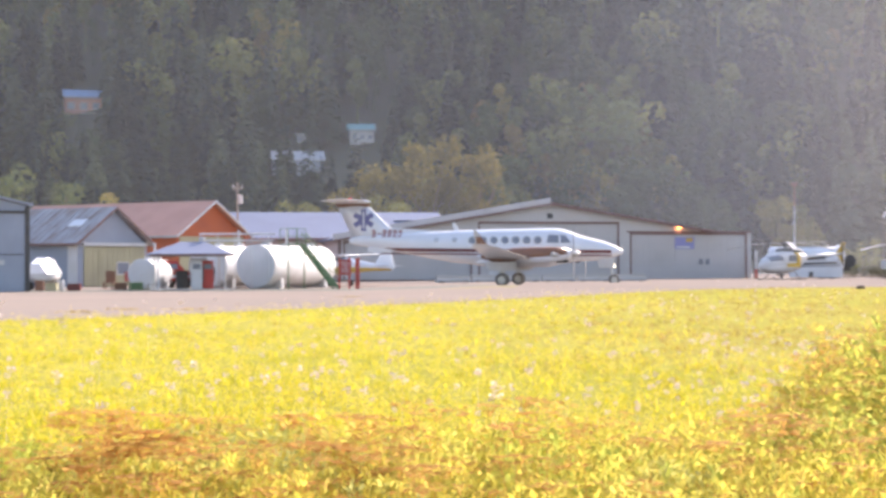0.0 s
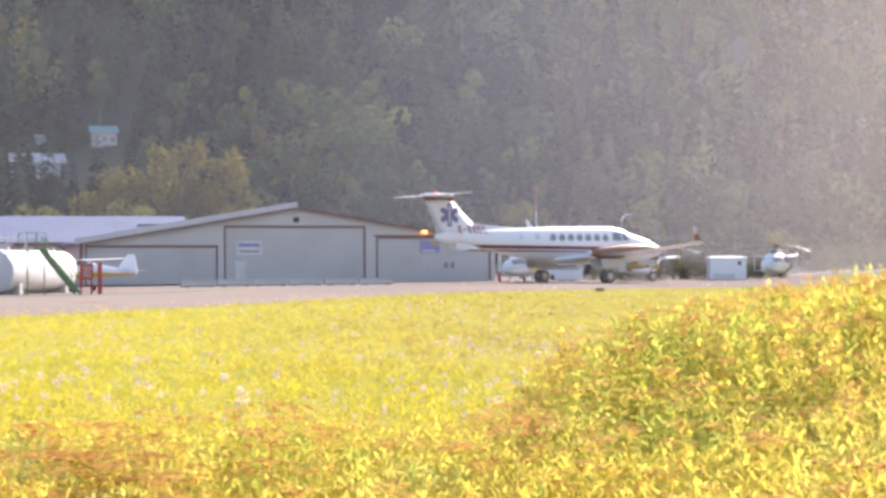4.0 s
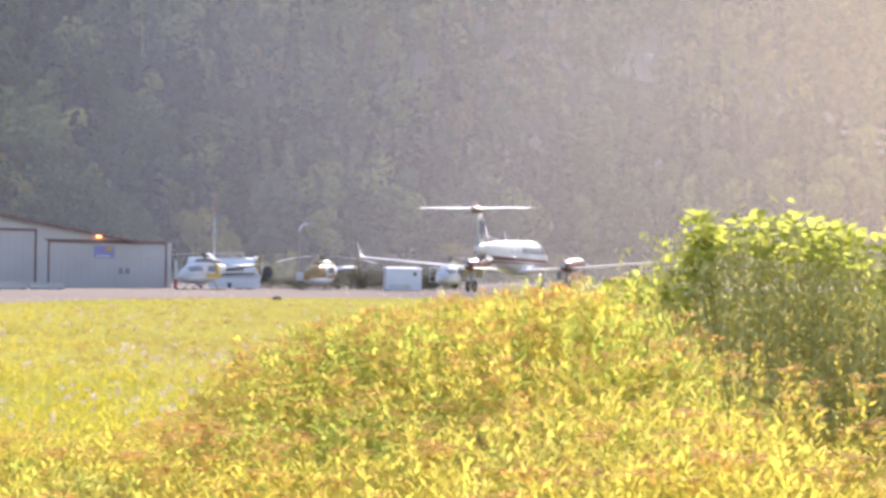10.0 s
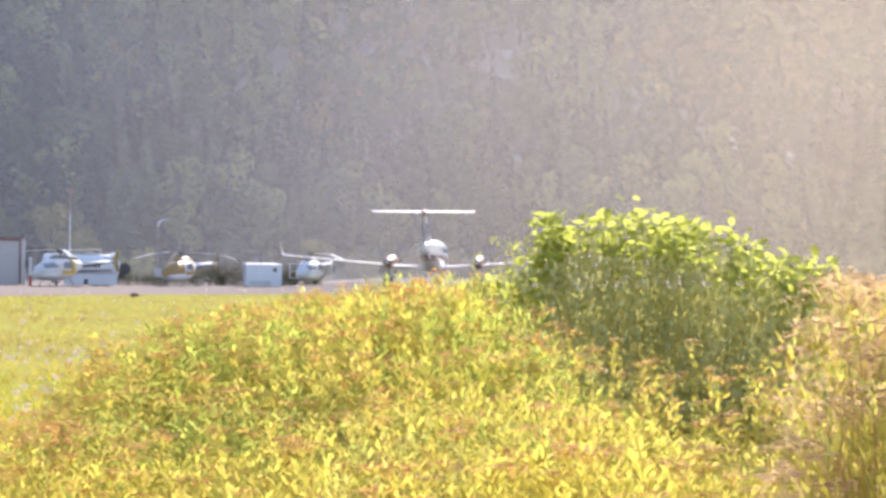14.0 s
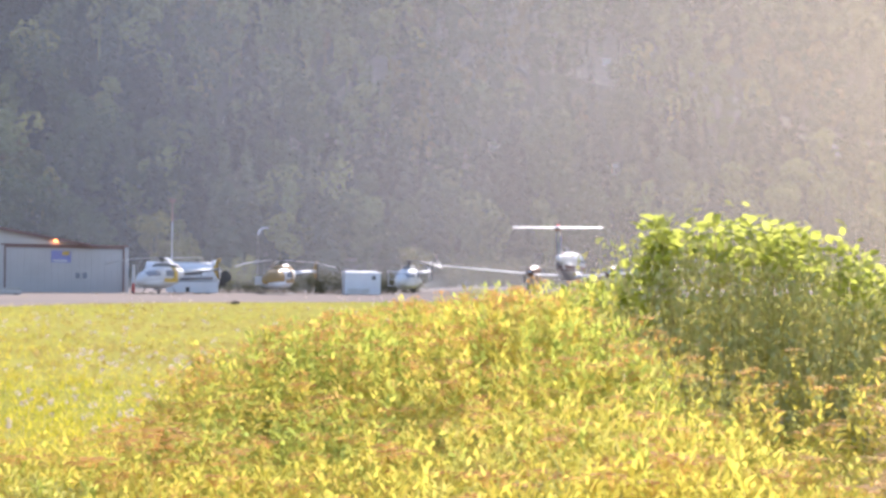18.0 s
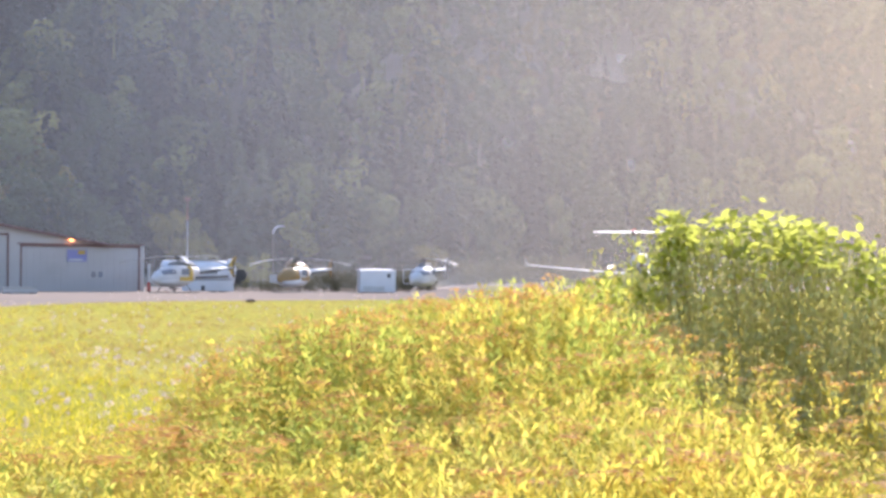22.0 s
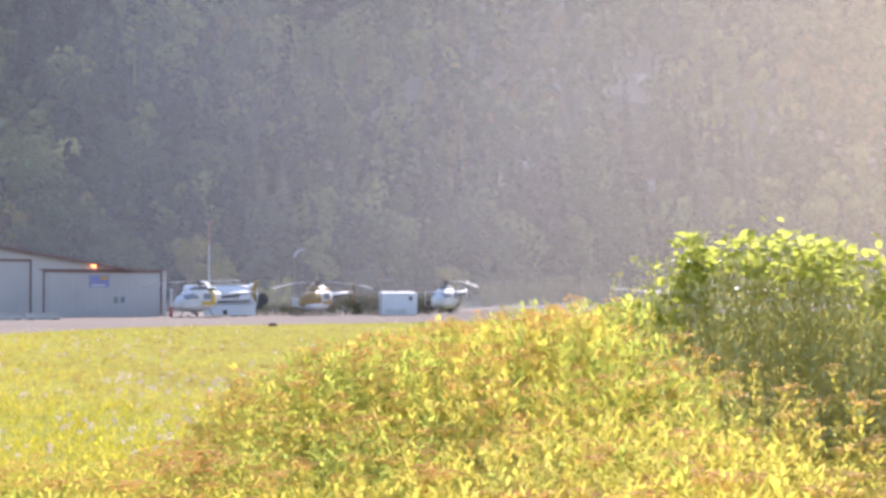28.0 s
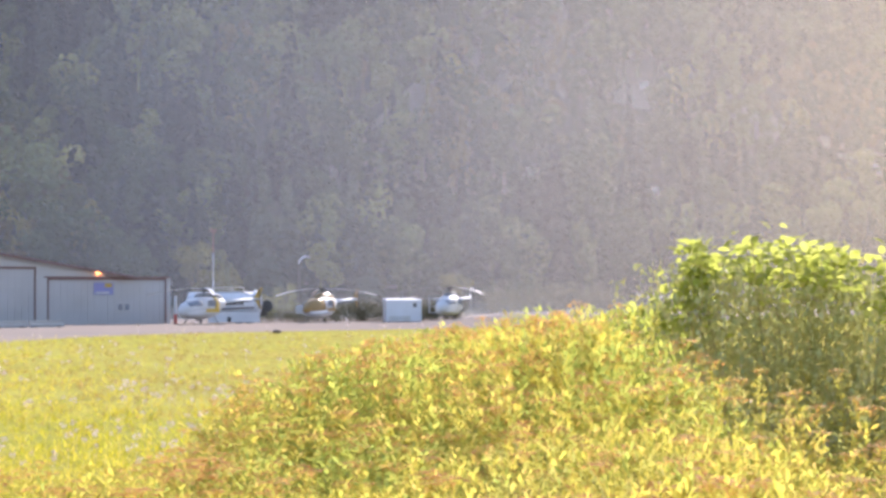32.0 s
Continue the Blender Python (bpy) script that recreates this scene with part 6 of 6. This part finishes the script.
def field():
    rng = np.random.default_rng(11)
    tufts = [tuft_proto(rng, rng.integers(4, 7)) for _ in range(6)]
    G, D, F, L = [], [], [], []
    for _ in range(46000):
        r = 3.0 * (21.0 ** rng.uniform(0, 1))
        az = rng.uniform(-18.5, 42)
        x, y = r * math.sin(radians(az)), r * math.cos(radians(az))
        if r > 22 and beyond_edge(x, y) > 0.2:
            continue
        s = rng.uniform(0.7, 1.4) * (1 + 0.25 * noise.noise((x * 0.4, y * 0.4, 2)))
        grow = 0.5 + r * 0.011
        h = 0.07 * s
        dry = smooth(-4, 12, az) * smooth(9, 20, r) * 0.95 + 0.25 * noise.noise((x * 0.15, y * 0.15, 7))
        (D if rng.uniform() < dry else G).append((rng.integers(6), x, y, land(x, y) - 0.01, rng.uniform(0, 6.28), 0.32 * grow * s, h, 0, 0))
        if r < 48 and rng.uniform() < 0.42 * (1 - 0.5 * smooth(0, 14, az) * smooth(10, 20, r)):
            L.append((rng.integers(5), x + rng.normal(0, 0.1), y + rng.normal(0, 0.1), land(x, y), rng.uniform(0, 6.28), s * (0.6 + r * 0.028), 0.085 * s * (1 + 0.012 * r), 0, 0))
        if rng.uniform() < (0.09 if 9 < az < 18 and r < 16 else 0.03) and r > 8 and weed_top(az, r) < 0.1:
            F.append((rng.integers(3), x, y, land(x, y), rng.uniform(0, 6.28), s * (0.9 + r * 0.03), 0.19 * s * (1 + 0.008 * r), 0, 0))
    # tufts in cracks of the runway
    for az, r0 in ((-10.8, 31.5), (-8.7, 31.2), (-12.6, 30.0), (-3.2, 42.0)):
        for _ in range(14):
            a, r = radians(az + rng.normal(0, 0.25)), r0 + rng.normal(0, 0.12)
            x, y = r * math.sin(a), r * math.cos(a)
            D.append((rng.integers(6), x, y, land(x, y) + 0.02, rng.uniform(0, 6.28), 0.5, 0.06, 0, 0))
    # the field goes on around and behind
    for _ in range(12000):
        r, az = 1.2 + 26 * rng.uniform(0, 1) ** 0.7, rng.uniform(42, 341.5)
        x, y = r * math.sin(radians(az)), r * math.cos(radians(az))
        G.append((rng.integers(6), x, y, land(x, y) - 0.01, rng.uniform(0, 6.28), 0.3 + 0.012 * r, 0.08 * rng.uniform(0.7, 1.4), 0, 0))
    for _ in range(1500):
        r, az = rng.uniform(1.0, 3.2), rng.uniform(-18.5, 42)
        x, y = r * math.sin(radians(az)), r * math.cos(radians(az))
        G.append((rng.integers(6), x, y, land(x, y) - 0.01, rng.uniform(0, 6.28), 0.3, 0.08 * rng.uniform(0.7, 1.4), 0, 0))
    soup("field_grass", tufts, G, GRASS, "sunlit yellow-green meadow grass beside the runway", "grass")
    soup("dull_grass", tufts, D, GRASS_DULL, "duller olive-yellow grass towards the runway", "grass")
    low = [weed_proto(rng, 9, 0.001, 0.7, 0.4) for _ in range(5)]
    soup("field_herbs", low, L, HERB, "low leafy yellow-green herbs through the meadow grass", "herbs")
    pf = [puff_proto(rng) for _ in range(3)]
    soup("pale_wildflowers", pf, F, PALE, "small pale pink wildflowers dotted through the grass", "flowers")
    weeds = [weed_proto(rng, rng.integers(34, 42), 0.004, 0.82) for _ in range(6)] + [weed_proto(rng, rng.integers(36, 44), 0.003, 0.56, 0.36) for _ in range(6)]
    heads = [head_proto(rng) for _ in range(4)]
    W, V, H, B = [], [], [], []
    for _ in range(23000):
        r = 2.6 * (5.2 ** rng.uniform(0, 1) ** 0.8)
        az = rng.uniform(-34, 60) if r < 7 else rng.uniform(-19, 43)
        t = weed_top(az, r)
        if t < 0.1 or ((az < -20 or az > 42 or r < 3.5) and t < 0.1 + 0.28 * rng.uniform()):
            continue
        x, y = r * math.sin(radians(az)), r * math.cos(radians(az))
        top = 1.05 * t
        t *= rng.uniform(0.6, 1.08) * (rng.uniform(1.02, 1.14) if rng.uniform() < 0.04 else 1.0) * (1 + 0.2 * noise.noise((x * 1.1, y * 1.1, 6)) + 0.5 * noise.noise((x * 2.8, y * 2.8, 14)))
        t = min(t, top)
        z, turn = land(x, y) - 0.02, rng.uniform(0, 6.28)
        lx, ly = rng.normal(0, 0.1, 2)
        green = noise.noise((x * 0.9, y * 0.9, 12)) - 0.25 + 0.55 * smooth(4.8, 7, r) + rng.normal(0, 0.2) > 0.22
        close = 6 if rng.uniform() > smooth(4.8, 6.6, r) else 0
        if az < 36 or rng.uniform() < 0.55:
            (V if green else W).append((close + rng.integers(6), x, y, z, turn, rng.uniform(0.8, 1.25), t, lx, ly))
        if rng.uniform() < (0.85 if az > 36 else 0.2 if r < 6 else 0.42):
            (B if az > 36 else H).append((rng.integers(4), x, y, z, turn, rng.uniform(0.7, 1.3), t * rng.uniform(0.98, 1.06), lx, ly))
    # lone stalks before the shaded side of the shrub
    for _ in range(95):
        az, r = rng.uniform(28.0, 36.5), rng.uniform(5.6, 8.3)
        x, y = r * math.sin(radians(az)), r * math.cos(radians(az))
        t = rng.uniform(0.32, 0.6) + 0.12 * smooth(30, 27, az)
        spot_of = (x, y, land(x, y) - 0.02, rng.uniform(0, 6.28), rng.uniform(0.8, 1.1), t, rng.normal(0, 0.08), rng.normal(0, 0.08))
        W.append((rng.integers(6), *spot_of))
        if rng.uniform() < 0.6:
            H.append((rng.integers(4), *spot_of[:5], t * 1.04, *spot_of[6:]))
    # brown seed stalks close by
    for az0, r0, n in ((-12.4, 4.6, 10), (-10.9, 4.5, 20), (-9.4, 4.35, 12), (-5.5, 4.2, 8), (-2.5, 4.6, 12), (-0.9, 4.4, 8), (3.2, 4.5, 9), (10.5, 4.5, 8)):
        for _ in range(n):
            az, r = az0 + rng.normal(0, 0.7), r0 + rng.normal(0, 0.16)
            x, y = r * math.sin(radians(az)), r * math.cos(radians(az))
            H.append((rng.integers(4), x, y, land(x, y) - 0.02, rng.uniform(0, 6.28), rng.uniform(1.3, 2.1), rng.uniform(0.38, 0.54), rng.normal(0, 0.1), rng.normal(0, 0.1)))
    soup("weed_patch", weeds, W, WEED, "sunlit yellow-green weeds in the foreground", "weeds")
    soup("green_weeds", weeds, V, WEED_GREEN, "leafy green weeds mixed into the foreground", "weeds")
    soup("dry_umbels", heads, B, DRY_HEADS, "tall pinkish brown dried flower heads beside the shrub", "weeds")
    soup("seed_heads", heads, H, HEADS, "brown and gold flat flower heads above the weeds", "weeds")


def shrub():
    """Broad-leaved shrub, about a metre and a half high: arching stems, big lime leaves over a shaded inside."""
    rng = np.random.default_rng(5)
    x0, y0, g = spot(33.2, 9.6)
    b = thing("shrub", "broad-leaved green shrub with sunlit lime top leaves", "shrub", pose(x0, y0, g))
    ax = np.array([math.cos(radians(33.2)), -math.sin(radians(33.2))])
    crest_az = [25.4, 26.2, 27.2, 28.0, 28.5, 28.75, 29.4, 30.6, 32.2, 33.9, 35.2, 37.0, 38.8]
    crest_el = [-0.45, -0.1, 0.3, 0.6, 1.0, 2.35, 2.1, 2.2, 2.25, 1.8, 1.25, 0.55, -0.05]

    def stand(w, dpt, k=1.0):
        return np.array([(ax[0] * w - ax[1] * dpt) * k, (ax[1] * w + ax[0] * dpt) * k])

    tips = []
    for k in range(110):
        az = rng.uniform(28.5, 38.8) if k < 80 else rng.uniform(28.6, 29.0) if k < 90 else rng.uniform(25.8, 28.5)
        depth = rng.uniform(-0.55, 0.5)
        el = np.interp(az, crest_az, crest_el)
        w = 9.6 * math.tan(radians(az - 33.2))
        sag = 0.22 * abs(depth) if depth < 0 else 0.05
        tips.append((w, depth, EYE + 9.6 * math.tan(radians(el)) - sag - rng.uniform(-0.05, 0.12)))
    for k, (w, dpt, top) in enumerate(tips[::4]):
        f = stand(w, dpt)
        bm = rod((f[0] * 0.72, f[1] * 0.72, 0), (f[0] * 0.9, f[1] * 0.9, top * 0.6), 0.007, 0.005, 5)
        rod((f[0] * 0.9, f[1] * 0.9, top * 0.6), (f[0], f[1], top), 0.005, 0.003, 5, bm)
        part("stem", bm, STEM, b)

    def leaf_mesh(bend, fold, n=5):
        v, f = [], []
        for i in range(n + 1):
            u = i / n
            wd = 0.32 * math.sin(math.pi * min(1, u * 0.93 + 0.07)) ** 0.8 * (1 - 0.25 * u)
            z = -bend * u * u
            v += [(u, -wd, z + fold * wd), (u, 0, z), (u, wd, z + fold * wd)]
        for i in range(n):
            a = 3 * i
            f += [(a, a + 3, a + 4), (a, a + 4, a + 1), (a + 1, a + 4, a + 5), (a + 1, a + 5, a + 2)]
        return np.array(v), np.array(f)

    shapes = [leaf_mesh(rng.uniform(0.05, 0.4), rng.uniform(0.1, 0.5)) for _ in range(5)]
    plain = [leaf_mesh(rng.uniform(0.05, 0.4), rng.uniform(0.1, 0.5), 3) for _ in range(5)]
    meshes = [tri_mesh("leaf", v, f, LEAF) for v, f in shapes]

    def place(q, spread, droop=-20):
        w, dpt, top = tips[rng.integers(len(tips))]
        if droop > 0:
            # the inside draws in towards the foot
            while w < -0.92 + 0.3 * (1 - q) or w > 0.78 + 0.15 * q:
                w, dpt, top = tips[rng.integers(len(tips))]
        fx, fy = stand(w, dpt, 0.62 + 0.38 * q)
        return pose(fx + rng.normal(0, spread), fy + rng.normal(0, spread), max(0.03, top * q + rng.normal(0, 0.02)), rng.uniform(-40, 40), droop + rng.uniform(-40, 40), rng.uniform(0, 360))

    # top leaves, one by one, along the last hand's width of each shoot
    for i in range(300):
        o = new("leaf", meshes[rng.integers(5)])
        o.parent = b
        size = rng.uniform(0.06, 0.105)
        o.matrix_basis = place(1.02 - 0.12 * rng.uniform(0, 1), 0.04) @ Matrix.Diagonal((size, size, size, 1))
    for name, label, count, lo, hi, size, mat in (("canopy_foliage", "sunlit upper leaves", 1600, 0.82, 1.01, 0.085, LEAF), ("inner_foliage", "inner leaves coloured paler to imitate glare over their shade", 16000, 0.03, 0.93, 0.044, LEAF_IN)):
        sets = []
        kinds = shapes if mat is LEAF else plain
        for i in range(count):
            m = np.array(place(rng.uniform(lo, hi), *((0.07, -20) if mat is LEAF else (0.2, 45))) @ Matrix.Diagonal((*[rng.uniform(0.55, 1) * size] * 3, 1)))
            sets.append((kinds[i % 5][0] @ m[:3, :3].T + m[:3, 3], kinds[i % 5][1]))
        v, f = merged(*sets)
        o = new(name, tri_mesh(name, v, f, mat))
        o.parent = b
        tagged(o, label, kind="stuff")
    return b


field()
SHRUB = shrub()


# ---------------------------------------------------------------- what moves
# seconds, centimetres: how far the wind carries the top of the shrub sideways
SWAY = [(0, 0), (3, 1), (6, -1), (9, 3.2), (9.5, 3.2), (10, 3.1), (10.5, 1.5), (11, 0.2), (11.5, 1.8), (12, 0.3), (12.5, -0.9), (13, -0.2), (13.5, -0.5), (14, -3.1), (14.5, -0.6), (15, 1.1), (15.5, -2.3), (17.5, 2.1), (18, 1.9), (18.5, 0.8), (19, 1.2), (19.5, 0.5), (20, 0), (20.5, -1.8), (21, -3), (21.5, -0), (22, 2.7), (22.5, 2.5), (23, -0.6), (23.5, 0.2), (24, -1.9), (24.5, 0.1), (25, 1.3), (25.5, -1), (27.5, -0.3), (28, 0.7), (28.5, -1.5), (29, -2.9), (29.5, -2), (30, -3.1), (30.5, -2), (31, -1.6), (31.5, -1.2), (32, -0.1)]


def motions():
    walk(PLANE, [(t, pose(x, y, z, 0, 0, turn)) for t, x, y, z, turn in TAXI])
    for pr in PROPS:
        at = pr.matrix_basis.translation.copy()
        walk(pr, [(i / 30, Matrix.Translation(at) @ Matrix.Rotation(radians(77.0 * i), 4, "X")) for i in range(961)])
    still = SHRUB.matrix_basis.copy()
    across = Vector((-math.sin(radians(33.2)), -math.cos(radians(33.2)), 0))
    walk(SHRUB, [(t, still @ Matrix.Rotation(-c / 130, 4, across)) for t, c in SWAY])
    # wheels roll as far as the aeroplane goes
    far, gone = [0.0], 0.0
    times, xs, ys = [r[0] for r in TAXI], [r[1] for r in TAXI], [r[2] for r in TAXI]
    for i in range(1, 321):
        a, b = (i - 1) * 0.1, i * 0.1
        gone += math.hypot(np.interp(b, times, xs) - np.interp(a, times, xs), np.interp(b, times, ys) - np.interp(a, times, ys))
        far.append(gone)
    for w, at, r in WHEELS:
        walk(w, [(i * 0.1, Matrix.Translation(at) @ Matrix.Rotation(d / r, 4, "Y")) for i, d in enumerate(far)])


motions()
